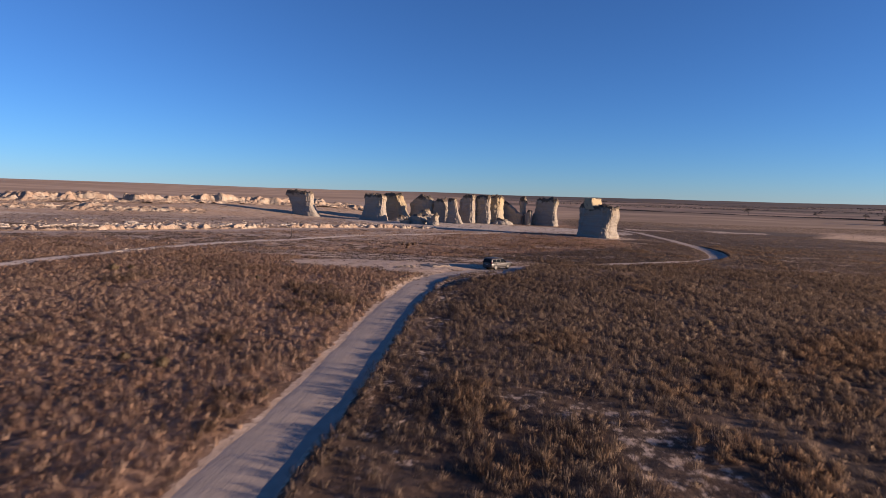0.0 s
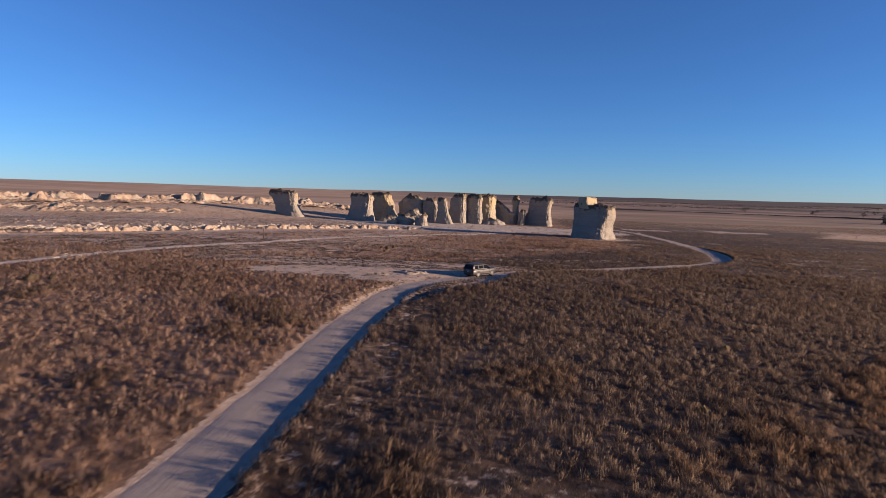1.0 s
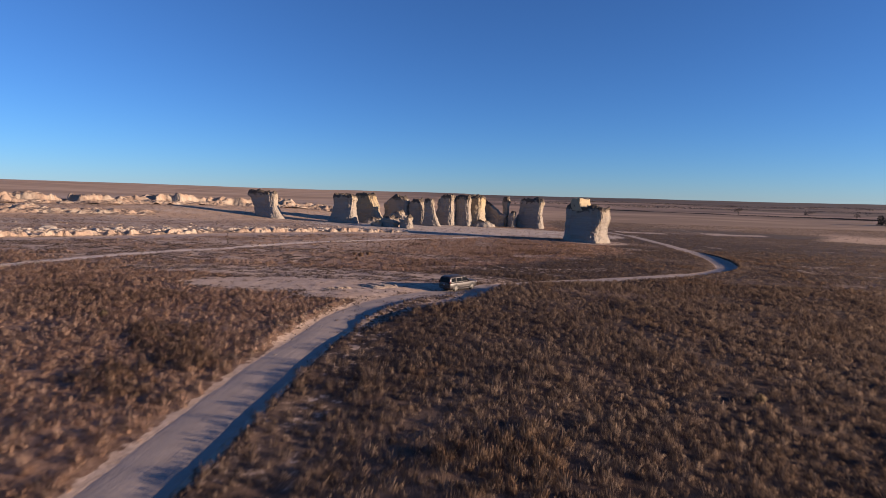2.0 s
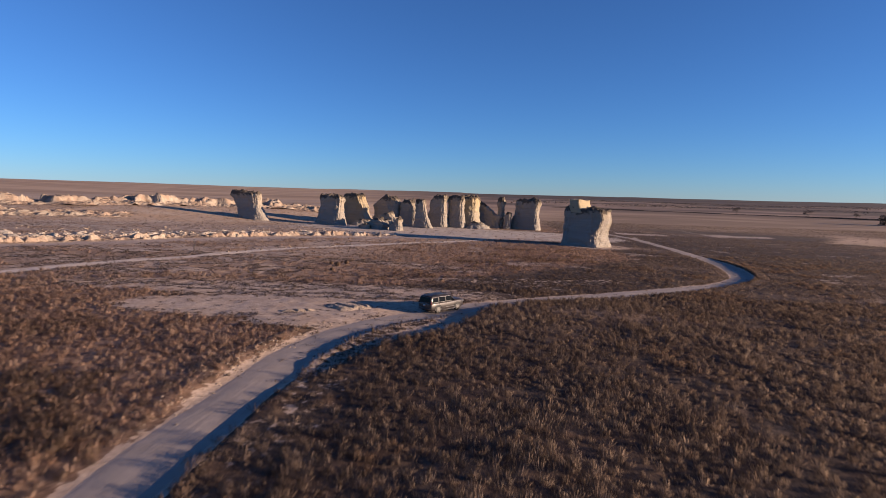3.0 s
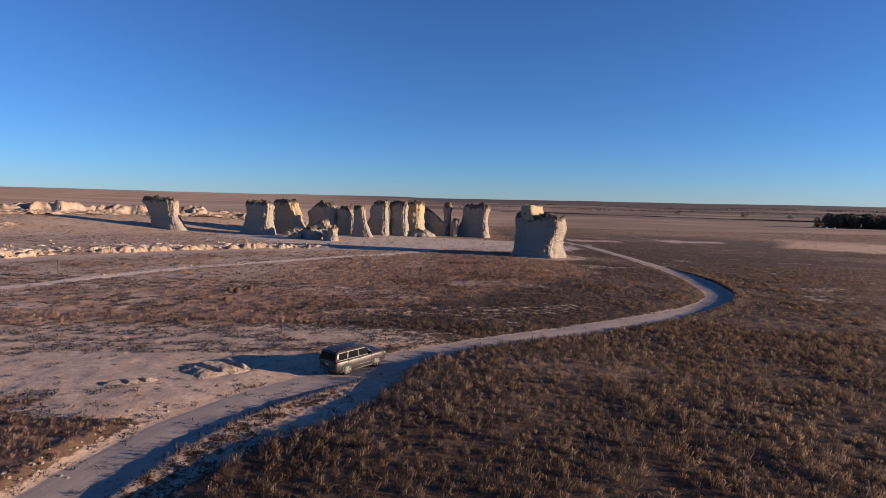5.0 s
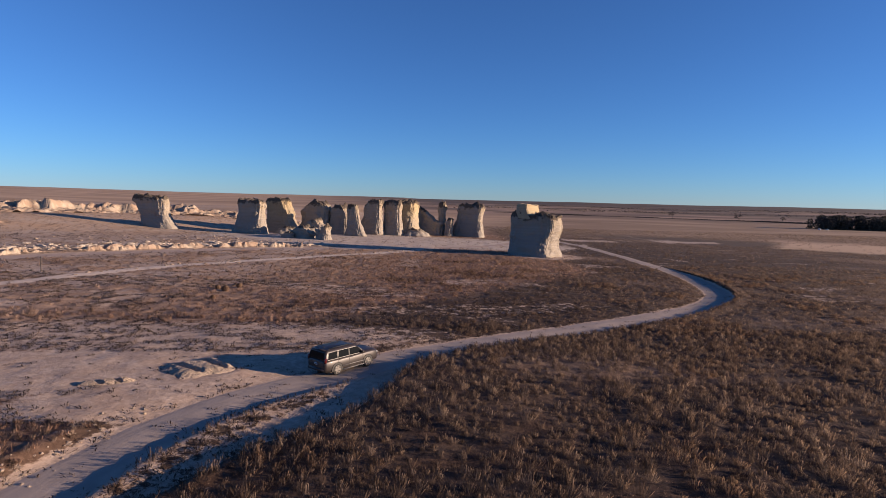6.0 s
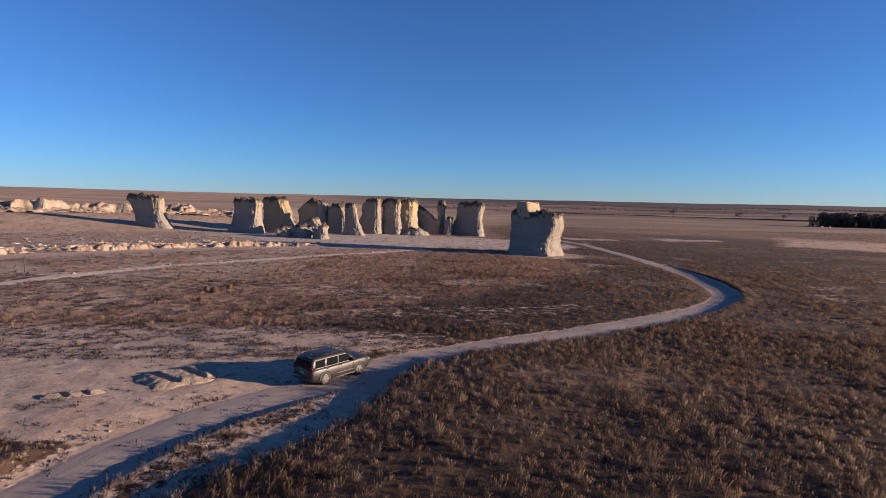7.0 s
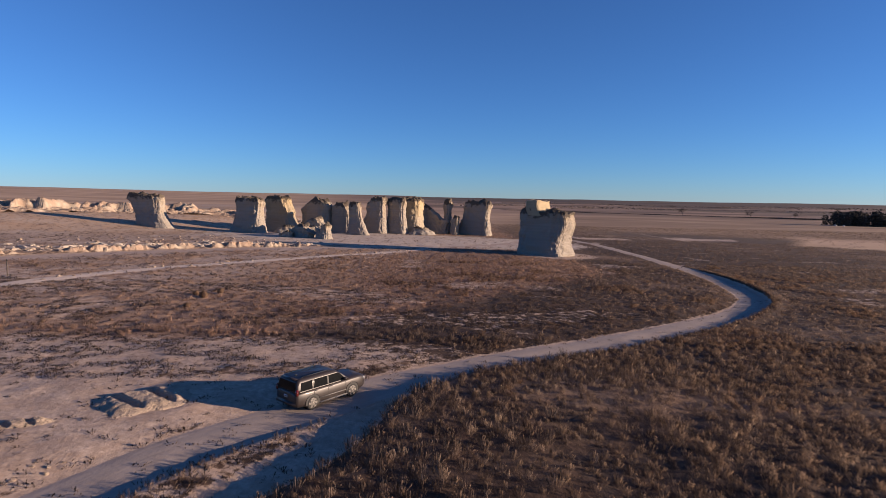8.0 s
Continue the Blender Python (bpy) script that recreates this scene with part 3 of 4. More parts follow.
# talus at the foot of the buttress
for tx, ty, tl, tt, th_, sd in ((10.5, 273.0, 9.5, 6.5, 2.6, 16), (-36.0, 258.0, 8.0, 5.0, 2.4, 17)):
    chalk_stack(tx, ty, tl, tt, [0.4, th_, th_ * 0.8, 0.3], "low heap of crumbled chalk at the foot of a wall", turn=-10, flare=(2.0, 2.0), seed=sd, name="talus_heap", square=2.2, group="talus heaps", around=70, levels=26, waist=-0.1, overhang=0)
# fallen blocks in front of the middle group
for bx, by, bl, bt, bh, tn, sd in ((-26.5, 238.5, 9.5, 3.8, [1.4, 2.6, 3.8, 3.4, 1.8], -40, 21), (-19.2, 233.4, 4.6, 2.4, [3.0, 2.6, 4.6], -42, 22), (-31.0, 236.0, 3.2, 2.0, [1.2, 1.8, 1.0], 5, 23), (-23.2, 246.0, 6.5, 3.0, [4.6, 6.0, 3.5], -30, 24)):
    chalk_stack(bx, by, bl, bt, bh, "low eroded chalk block with a pale rim", turn=tn, flare=(0.5, 0.9), seed=sd, name="chalk_block", group="fallen chalk blocks", around=80, levels=30, square=3.2)


# ---- badlands to the west ----
def chalk_outcrop(x, y, rx, ry, height, turn, seed, label, nx=96, ny=52):
    """A low bluff of chalk with benches, gullies and a steep eroded front."""
    u, v = [q.ravel() for q in np.meshgrid(np.linspace(-1, 1, nx), np.linspace(-1, 1, ny))]
    ends = 1 - step(0.72, 1.0, np.abs(u) + 0.2 * (fbm(u * 5, v * 3, seed) - 0.5))
    spur = 1 - np.abs(2 * fbm(u * rx / 11 + seed + 0.6 * v, v * 1.4, seed + 4, 4) - 1)
    lip = -0.25 - 0.9 * (spur - 0.65) + 0.4 * (fbm(u * 4 + seed, v * 0 + 1, seed + 5) - 0.5)
    # a steep broken face under a flat turfed top, and an apron of spurs below
    face = step(lip - 0.03, lip + 0.05, v) * step(0.40, 0.60, fbm(u * rx / 9 + 7, v * 1.5, seed + 8)) * (0.7 + 0.5 * fbm(u * rx / 4, v * ry / 4, seed + 9))
    apron = step(lip - 0.75, lip, v) * (0.35 + 0.75 * spur)
    back = 1 - step(0.35, 1.0, v)
    h = ends * back * (0.68 * face + 0.32 * apron) * (0.6 + 0.55 * fbm(u * rx / 14 + 3, v * 0.5, seed + 12, 2))
    edge = ends * back * step(-1.0, -0.8, v)
    z = h * height + (1.7 * (fbm(u * rx / 3.2, v * ry / 2.6, seed + 6) - 0.5) + 1.3 * (np.abs(2 * fbm(u * rx / 1.5, v * ry / 1.2, seed + 7, 3) - 1) - 0.3)) * edge - 0.25 * (1 - step(0.02, 0.12, h))
    c, s = math.cos(radians(turn)), math.sin(radians(turn))
    wx, wy = x + u * rx * c - v * ry * s, y + u * rx * s + v * ry * c
    V = np.stack([u * rx, v * ry, z + ground_height(wx, wy) - spot(x, y)], 1)
    me = mesh_from("chalk_outcrop", V, grid_faces(nx, ny), M_BLUFF)
    ob = new("chalk_outcrop", me)
    ob.matrix_world = pose(x, y, spot(x, y), 0, 0, turn)
    return tagged(ob, label, "rock", "chalk outcrops")


for ox, oy, orx, ory, oh, ot, sd in ((-200, 222, 32, 12, 3.8, 42, 51), (-166, 250, 30, 11, 4.4, 38, 52), (-136, 280, 28, 10, 5.0, 34, 53), (-106, 300, 26, 9, 4.4, 24, 57),
                                     (-72, 312, 26, 8, 2.8, 10, 54), (-176, 205, 32, 10, 1.4, 36, 55), (-140, 222, 30, 9, 1.1, 34, 56), (-40, 320, 22, 7, 1.8, 0, 58)):
    chalk_outcrop(ox, oy, orx, ory, oh, ot, sd, "low bleached chalk bluff with gullies and ledges")


def chalk_ledge(first, last):
    """A knee-high scarp of broken chalk on the far side of the wide road."""
    line = FAR_ROAD[(FAR_ROAD[:, 0] > first) & (FAR_ROAD[:, 0] < last)]
    line = smooth_line(line[::4], 0.5)
    t = np.gradient(line, axis=0)
    t /= np.linalg.norm(t, axis=1)[:, None]
    left = np.stack([-t[:, 1], t[:, 0]], 1)
    n, m = 18, len(line)
    v, u = [q.ravel() for q in np.meshgrid(np.linspace(0, 1, n) ** 1.5, np.arange(m) * 0.5)]
    k = np.repeat(np.arange(m), n)
    x = line[k, 0] + left[k, 0] * (3.2 + 6.5 * v)
    y = line[k, 1] + left[k, 1] * (3.2 + 6.5 * v)
    tall = 0.15 + 0.6 * step(0.25, 0.62, fbm(u / 3.2, u * 0 + 2, 71, 4))
    lip = 0.12 + 0.34 * (fbm(u / 1.3, v * 2, 73, 3) - 0.4)
    h = tall * step(lip - 0.06, lip + 0.06, v) * (1 - step(0.3, 0.95, v)) * (0.2 + 1.5 * step(0.3, 0.62, fbm(u / 0.9, v * 6, 75, 3)))
    z = ground_height(x, y) + h + 0.25 * (fbm(u / 0.8, v * 9, 77, 2) - 0.5) * step(0.0, 0.1, v) - 0.12 * (v < 0.02) - 0.3 * (v > 0.97)
    me = mesh_from("chalk_ledge", np.stack([x, y, z], 1), grid_faces(n, m)[:, ::-1], M_BLUFF, smooth=False)
    return tagged(new("chalk_ledge", me), "low ragged ledge of white chalk along the far road", "ledge", kind="structure")


chalk_ledge(-185, -14)


def boulder_mesh(seed):
    bm = bmesh.new()
    bmesh.ops.create_icosphere(bm, subdivisions=2, radius=1.0)
    for q in bm.verts:
        p = q.co.copy()
        f = 1 + 0.55 * noise.noise(p * 0.9 + Vector((seed * 7, 0, 0))) + 0.22 * noise.noise(p * 2.4 + Vector((0, seed * 5, 0)))
        q.co = Vector((p.x * f, p.y * f * 0.75, max(-0.35, min(0.42, p.z * f * 0.6)) + 0.06 * noise.noise(p * 5)))
    me = bpy.data.meshes.new("chalk_boulder")
    bm.to_mesh(me)
    bm.free()
    me.materials.append(M_CHALK_LOW)
    return me


boulders = [boulder_mesh(i) for i in range(7)]
rnd = random.Random(5)
edge_line = smooth_line([(-150, 92), (-112, 126), (-92, 150), (-72, 168), (-60, 178), (-46, 190), (-30, 200), (-16, 208)], 1.0)
for i in range(290):
    q = edge_line[rnd.randrange(len(edge_line))]
    bx, by = q[0] - abs(rnd.gauss(0, 1)) * 6 + 1.5, q[1] + abs(rnd.gauss(0, 1)) * (3 if i % 2 else 9)
    size = rnd.uniform(0.4, 1.0) * (1.5 if rnd.random() < 0.2 else 1.0)
    ob = new("chalk_boulder", rnd.choice(boulders))
    ob.matrix_world = pose(bx, by, spot(bx, by) - 0.05, 0, 0, rnd.uniform(0, 360)) @ Matrix.Diagonal((size * rnd.uniform(1.0, 1.7), size, size * rnd.uniform(0.8, 1.5), 1))
    tagged(ob, "white chalk boulder on the ledge by the far road", "boulder", "chalk boulders along the road")


def rubble(name, label, line, count, out, size, seed):
    """Crumbled chalk, too fine to count, strewn along a line."""
    g = np.random.default_rng(seed)
    q = line[g.integers(0, len(line), count)]
    x = q[:, 0] - np.abs(g.normal(0, out, count)) * 0.8 + g.normal(0, 0.8, count)
    y = q[:, 1] + np.abs(g.normal(0, out, count)) * 0.8 + g.normal(0, 0.8, count)
    z = ground_height(x, y)
    bm = bmesh.new()
    bmesh.ops.create_icosphere(bm, subdivisions=1, radius=1.0)
    base = np.array([v.co[:] for v in bm.verts])
    tri = np.array([[v.index for v in f.verts] for f in bm.faces])
    bm.free()
    s = size * g.uniform(0.4, 1.0, (count, 1, 1)) * np.stack([g.uniform(0.8, 1.6, count), g.uniform(0.7, 1.2, count), g.uniform(0.35, 0.8, count)], 1)[:, None, :]
    V = base[None] * (1 + g.normal(0, 0.16, (count, len(base), 1))) * s + np.stack([x, y, z], 1)[:, None, :]
    F = tri[None] + (np.arange(count) * len(base))[:, None, None]
    me = mesh_from(name, V.reshape(-1, 3), F.reshape(-1, 3), M_SOIL, smooth=False)
    return tagged(new(name, me), label, "rubble", kind="stuff")


rubble("chalk_rubble", "pale crumbled chalk strewn along the ledge", edge_line, 700, 2.2, 0.7, 201)
rubble("chalk_rubble", "pale chalk fragments scattered over the slope", edge_line, 450, 20.0, 0.5, 202)
rubble("chalk_rubble", "rough chalk lumps along the narrow track", TRACK[56:], 90, 1.0, 0.4, 203)

for i in range(16):
    bx, by = -57.2 + rnd.gauss(0, 1.6), 93.5 + rnd.gauss(0, 3.0)
    size = rnd.uniform(0.3, 0.7)
    ob = new("chalk_boulder", rnd.choice(boulders))
    ob.matrix_world = pose(bx, by, spot(bx, by) - 0.02, 0, 0, rnd.uniform(0, 360)) @ Matrix.Diagonal((size * 1.3, size, size * 0.8, 1))
    tagged(ob, "white chalk boulder where the track crosses a ledge", "boulder", "chalk boulders on the track")


# ---- the eroded mound on the clearing ----
def chalk_mound(x, y, turn, rx, ry, height, seed, label):
    nx, ny = 90, 60
    u, v = [q.ravel() for q in np.meshgrid(np.linspace(-1, 1, nx), np.linspace(-1, 1, ny))]
    r = np.hypot(u, v) + 0.4 * (fbm(u * 2.5 + seed, v * 2.5, seed) - 0.5)
    edge = 1 - step(0.5, 0.98, r)
    gully = np.minimum(np.abs(u + 0.32 + 0.25 * v), np.abs(u - 0.3 + 0.2 * v))
    bite = step(0.04, 0.13, gully + 0.07 * (fbm(u * 7, v * 7, seed + 2) - 0.5) + 0.5 * step(0.55, 0.9, np.abs(v)))
    z = height * edge * (0.75 + 0.4 * fbm(u * 2, v * 2, seed + 1)) * (0.1 + 0.9 * bite)
    z = z + (0.03 + 0.22 * height * edge) * (fbm(u * 11, v * 11, seed + 3) - 0.5) - 0.12 * (1 - step(0.0, 0.12, edge))
    c, s = math.cos(radians(turn)), math.sin(radians(turn))
    wx, wy = x + u * rx * c - v * ry * s, y + u * rx * s + v * ry * c
    me = mesh_from("chalk_mound", np.stack([u * rx, v * ry, z + ground_height(wx, wy) - spot(x, y)], 1), grid_faces(nx, ny), M_SOIL)
    ob = new("chalk_mound", me)
    ob.matrix_world = pose(x, y, spot(x, y), 0, 0, turn)
    return tagged(ob, label, "mound", "chalk mounds")


chalk_mound(-5.3, 94.8, 38, 2.9, 2.5, 0.32, 61, "low gullied chalk mound beside the road")
chalk_mound(-9.8, 91.0, 20, 1.8, 0.7, 0.22, 62, "small crumbled chalk ridge on bare soil")


# crumbled soil along the cutting west of the road
cutting = ROAD[(ROAD[:, 1] > 61) & (ROAD[:, 1] < 86)] + np.array([-2.5, 0.4])
rubble("soil_lumps", "crumbled yellowish chalk soil along the road cutting", cutting, 170, 0.5, 0.13, 204)


# ---- the car ----
M_PAINT = plain("bronze_paint", (0.029, 0.023, 0.022), 0.42, 0.15, 0.1, 0.06, 3.0)
M_GLASS = plain("tinted_glass", (0.008, 0.009, 0.010), 0.10, 0.0, 0.0, 0.1)
M_GLASS.node_tree.nodes["Principled BSDF"].inputs["Specular IOR Level"].default_value = 0.05
M_TRIM = plain("black_trim", (0.018, 0.018, 0.018), 0.6, 0.0, 0.0, 0.2)
M_CHROME = plain("chrome", (0.16, 0.155, 0.15), 0.5, 0.3, 0.0, 0.05)
M_RIM = plain("alloy", (0.20, 0.185, 0.17), 0.5, 0.4, 0.0, 0.1)
M_TYRE = plain("dusty_tyre", (0.016, 0.015, 0.014), 0.85, 0.0, 0.0, 0.3, 14)
M_RED = plain("red_lens", (0.09, 0.012, 0.01), 0.15, 0.0, 0.5, 0.1)
M_LAMP = plain("clear_lens", (0.25, 0.25, 0.25), 0.12, 0.0, 0.5, 0.1)
M_PLATE = plain("plate", (0.55, 0.56, 0.58), 0.4, 0.0, 0.0, 0.05)

GREEN = [(1.14, -2.54, 1.36, 0.985), (1.36, -2.52, 1.08, 0.95), (1.58, -2.49, 0.80, 0.912), (1.76, -2.44, 0.56, 0.87), (1.86, -2.36, 0.40, 0.82), (1.92, -2.18, 0.20, 0.73)]


def cabin(z):
    """Rear end, front end and half width of the cabin at a height."""
    zs = [g[0] for g in GREEN]
    return [float(np.interp(z, zs, [g[i] for g in GREEN])) for i in (1, 2, 3)]


def ring_rounded(x0, x1, w, r, z, n=5):
    out = []
    for cx, cy, a0 in ((x1 - r, w - r, 0), (x0 + r, w - r, 90), (x0 + r, -w + r, 180), (x1 - r, -w + r, 270)):
        for i in range(n):
            a = radians(a0 + 90 * i / (n - 1))
            out.append((cx + r * math.cos(a), cy + r * math.sin(a), z))
    return out


def loft(rings, close_lo=True, close_hi=True, cyclic=True):
    bm = bmesh.new()
    vs = [[bm.verts.new(p) for p in r] for r in rings]
    n = len(rings[0])
    for a, b in zip(vs[:-1], vs[1:]):
        for j in range(n if cyclic else n - 1):
            bm.faces.new((a[j], a[(j + 1) % n], b[(j + 1) % n], b[j]))
    if close_lo:
        bm.faces.new(vs[0][::-1])
    if close_hi:
        bm.faces.new(vs[-1])
    bmesh.ops.recalc_face_normals(bm, faces=bm.faces[:])
    return bm


def slab(points, thick):
    """A thin panel: the outline given, and the same outline shifted by thick."""
    bm = bmesh.new()
    a = [bm.verts.new(p) for p in points]
    b = [bm.verts.new(Vector(p) + Vector(thick)) for p in points]
    n = len(a)
    bm.faces.new(a[::-1])
    bm.faces.new(b)
    for j in range(n):
        bm.faces.new((a[j], a[(j + 1) % n], b[(j + 1) % n], b[j]))
    bmesh.ops.recalc_face_normals(bm, faces=bm.faces[:])
    return bm


def brick_box(x0, x1, y0, y1, z0, z1, bevel=0.02):
    bm = bmesh.new()
    bmesh.ops.create_cube(bm, size=1.0, matrix=Matrix.Translation(((x0 + x1) / 2, (y0 + y1) / 2, (z0 + z1) / 2)) @ Matrix.Diagonal((x1 - x0, y1 - y0, z1 - z0, 1)))
    if bevel:
        bmesh.ops.bevel(bm, geom=bm.edges[:], offset=bevel, segments=2, affect="EDGES")
    return bm


def lathe_y(profile, n=28):
    """Turns (radius, y) pairs about the y axis."""
    rings = [[(r * math.cos(2 * math.pi * j / n), y, r * math.sin(2 * math.pi * j / n)) for j in range(n)] for r, y in profile]
    return loft(rings)


def suv(m):
    car = new("car")
    car.matrix_world = m
    tagged(car, "bronze-grey large estate SUV with dark windows on the road", "car")
    stations = [(-2.60, 0.80, 0.52, 1.06), (-2.56, 0.93, 0.40, 1.14), (-2.40, 0.985, 0.33, 1.18), (-1.9, 1.01, 0.30, 1.19), (-0.8, 1.015, 0.28, 1.18), (0.4, 1.015, 0.28, 1.18),
                (1.15, 1.01, 0.29, 1.19), (1.4, 1.0, 0.30, 1.20), (2.0, 0.99, 0.32, 1.19), (2.35, 0.97, 0.36, 1.17), (2.52, 0.92, 0.42, 1.10), (2.60, 0.80, 0.52, 1.0)]
    rings = []
    for x, w, zb, zt in stations:
        half = [(0.0, zb), (w - 0.14, zb), (w - 0.04, zb + 0.06), (w, zb + 0.2), (w, (zb + zt) / 2 + 0.05), (w - 0.015, zt - 0.16), (w - 0.05, zt - 0.06), (w - 0.14, zt), (w * 0.5, zt + 0.035), (0.0, zt + 0.045)]
        rings.append([(x, -y, z) for y, z in half] + [(x, y, z) for y, z in half[-2:0:-1]])
    body = part("body", loft(rings), M_PAINT, car, "bronze-grey metallic paint")
    roof_rings = [ring_rounded(x0, x1, w, 0.12 if z < 1.75 else 0.2, z) for z, x0, x1, w in GREEN]
    part("cabin", loft(roof_rings), M_PAINT, car)
    for side in (-1, 1):
        def glass(name, pts, parent=car, mat=M_GLASS, out=0.006, thick=0.012, label=""):
            p3 = [(x, side * (cabin(z)[2] + out), z) for x, z in pts]
            return part(name, slab(p3, (0, side * thick, 0)), mat, parent, label, smooth=False)

        glass("side_window", [(-0.28, 1.25), (1.0, 1.25), (0.52, 1.70), (0.36, 1.73), (-0.26, 1.73)])
        glass("side_window", [(-1.36, 1.25), (-0.40, 1.25), (-0.38, 1.73), (-1.28, 1.73)])
        glass("side_window", [(-2.28, 1.27), (-1.50, 1.26), (-1.42, 1.73), (-2.20, 1.71)])
        glass("window_trim", [(-2.34, 1.215), (1.06, 1.215), (1.03, 1.24), (-2.34, 1.24)], mat=M_CHROME, label="bright chrome strip")
        glass("pillar_trim", [(-1.47, 1.25), (-1.40, 1.25), (-1.32, 1.75), (-1.38, 1.75)], mat=M_TRIM)
        glass("window_trim", [(-1.40, 1.74), (0.38, 1.74), (0.32, 1.76), (-1.40, 1.76)], mat=M_CHROME, label="bright chrome strip")
        glass("door_pillar", [(-0.39, 1.25), (-0.29, 1.25), (-0.27, 1.73), (-0.37, 1.73)], mat=M_TRIM)
        for x in (-0.15, -1.22):
            part("door_handle", brick_box(x - 0.11, x + 0.11, side * 1.03 - 0.02, side * 1.03 + 0.02, 1.06, 1.095, 0.008), M_CHROME, body)
        for x in (-1.36, -0.34, 0.98):
            part("door_seam", brick_box(x - 0.006, x + 0.006, side * 1.014 - 0.004, side * 1.014 + 0.004, 0.42, 1.12, 0), M_TRIM, body)
        part("body_moulding", brick_box(-0.98, 1.02, side * 1.02 - 0.012, side * 1.02 + 0.012, 0.56, 0.61, 0.008), M_CHROME, body)
        part("running_board", brick_box(-1.0, 1.05, side * 0.97 - 0.12, side * 0.97 + 0.12, 0.30, 0.35, 0.015), M_CHROME, car, "bright step below the doors")
        rail = [(-2.05, 1.88), (-1.95, 1.965), (-0.2, 1.975), (0.05, 1.88)]
        bm = bmesh.new()
        for (xa, za), (xb, zb2) in zip(rail[:-1], rail[1:]):
            d2 = Vector((xb - xa, 0, zb2 - za))
            mid = Vector(((xa + xb) / 2, side * 0.66, (za + zb2) / 2))
            bmesh.ops.create_cube(bm, size=1.0, matrix=Matrix.Translation(mid) @ Matrix.Rotation(-math.atan2(d2.z, d2.x), 4, "Y") @ Matrix.Diagonal((d2.length + 0.02, 0.04, 0.035, 1)))
        part("roof_rail", bm, M_TRIM, car)
        mir = part("door_mirror", brick_box(0.72, 0.92, side * 1.12 - 0.10, side * 1.12 + 0.10, 1.22, 1.40, 0.04), M_PAINT, car)
        part("mirror_arm", brick_box(0.78, 0.86, side * 0.98 - 0.06, side * 0.98 + 0.06, 1.2, 1.25, 0.01), M_TRIM, mir)
        part("tail_lamp", brick_box(-2.60, -2.42, side * 0.93 - 0.07, side * 0.93 + 0.06, 1.04, 1.40, 0.03), M_RED, car, "tall red lamp")
        part("headlamp", brick_box(2.36, 2.585, side * 0.80 - 0.16, side * 0.80 + 0.16, 0.86, 1.04, 0.04), M_LAMP, car)
        part("fog_lamp", brick_box(2.50, 2.60, side * 0.72 - 0.08, side * 0.72 + 0.08, 0.52, 0.60, 0.02), M_LAMP, car)
        for wx in (-1.47, 1.48):
            # dark wheel house, then the flare round it
            arch = [(wx + 0.50 * math.cos(radians(a)), side * 1.006, 0.42 + 0.50 * math.sin(radians(a))) for a in range(-16, 197, 12)]
            part("wheel_arch", slab(arch, (0, side * 0.012, 0)), M_TRIM, body, smooth=False)
            out, inn = [], []
            for a in range(-14, 195, 8):
                ca, sa = math.cos(radians(a)), math.sin(radians(a))
                out.append((wx + 0.53 * ca, 0.42 + 0.53 * sa))
                inn.append((wx + 0.495 * ca, 0.42 + 0.495 * sa))
            bm = bmesh.new()
            rows = [[bm.verts.new((x, side * yy, z)) for x, z in line] for line, yy in ((out, 1.008), (out, 1.035), (inn, 1.035), (inn, 1.008))]
            for a, b in zip(rows, rows[1:] + rows[:1]):
                for j in range(len(a) - 1):
                    bm.faces.new((a[j], a[j + 1], b[j + 1], b[j]))
            bmesh.ops.recalc_face_normals(bm, faces=bm.faces[:])
            part("fender_flare", bm, M_PAINT, body)
            wheel = new("wheel")
            wheel.parent = car
            wheel.matrix_local = pose(wx, side * 0.90, 0.41)
            t = 0.13
            part("tyre", lathe_y([(0.27, -t), (0.37, -t), (0.405, -t * 0.7), (0.41, 0), (0.405, t * 0.7), (0.37, t), (0.29, t)], 36), M_TYRE, wheel)
            face = side * (t + 0.004)
            part("rim", lathe_y([(0.285, face), (0.29, face * 0.97), (0.26, face * 0.55), (0.05, face * 0.55)] if side > 0 else [(0.05, face * 0.55), (0.26, face * 0.55), (0.29, face * 0.97), (0.285, face)], 30), M_TRIM, wheel)
            bm = bmesh.new()
            for i in range(6):
                r = Matrix.Rotation(radians(60 * i), 4, "Y")
                for off in (-0.035, 0.035):
                    bmesh.ops.create_cube(bm, size=1.0, matrix=r @ Matrix.Translation((0.16, face * 0.94, off)) @ Matrix.Diagonal((0.25, 0.03, 0.04, 1)))
            part("spokes", bm, M_RIM, wheel, "bright alloy spokes", smooth=False)
            n, tor = 30, []
            for r, y in ((0.25, 0.9), (0.29, 1.03), (0.295, 0.95), (0.26, 0.8)):
                tor.append([(r * math.cos(2 * math.pi * j / n), face * y, r * math.sin(2 * math.pi * j / n)) for j in range(n)])
            part("rim_lip", loft(tor + [tor[0]], False, False), M_RIM, wheel)
            part("hub", lathe_y([(0.001, face * 1.05), (0.06, face * 1.02), (0.07, face * 0.8), (0.001, face * 0.78)], 14), M_RIM, wheel)

    def across(name, z0, z1, front, inset, mat, out=0.012, label=""):
        i = 1 if front else 0
        sgn = 1 if front else -1
        pts = []
        for z, q in ((z0, -1), (z0, 1), (z1, 1), (z1, -1)):
            e = cabin(z)
            pts.append((e[i] + sgn * out, q * (e[2] - inset), z))
        return part(name, slab(pts, (sgn * 0.01, 0, 0)), mat, car, label, smooth=False)

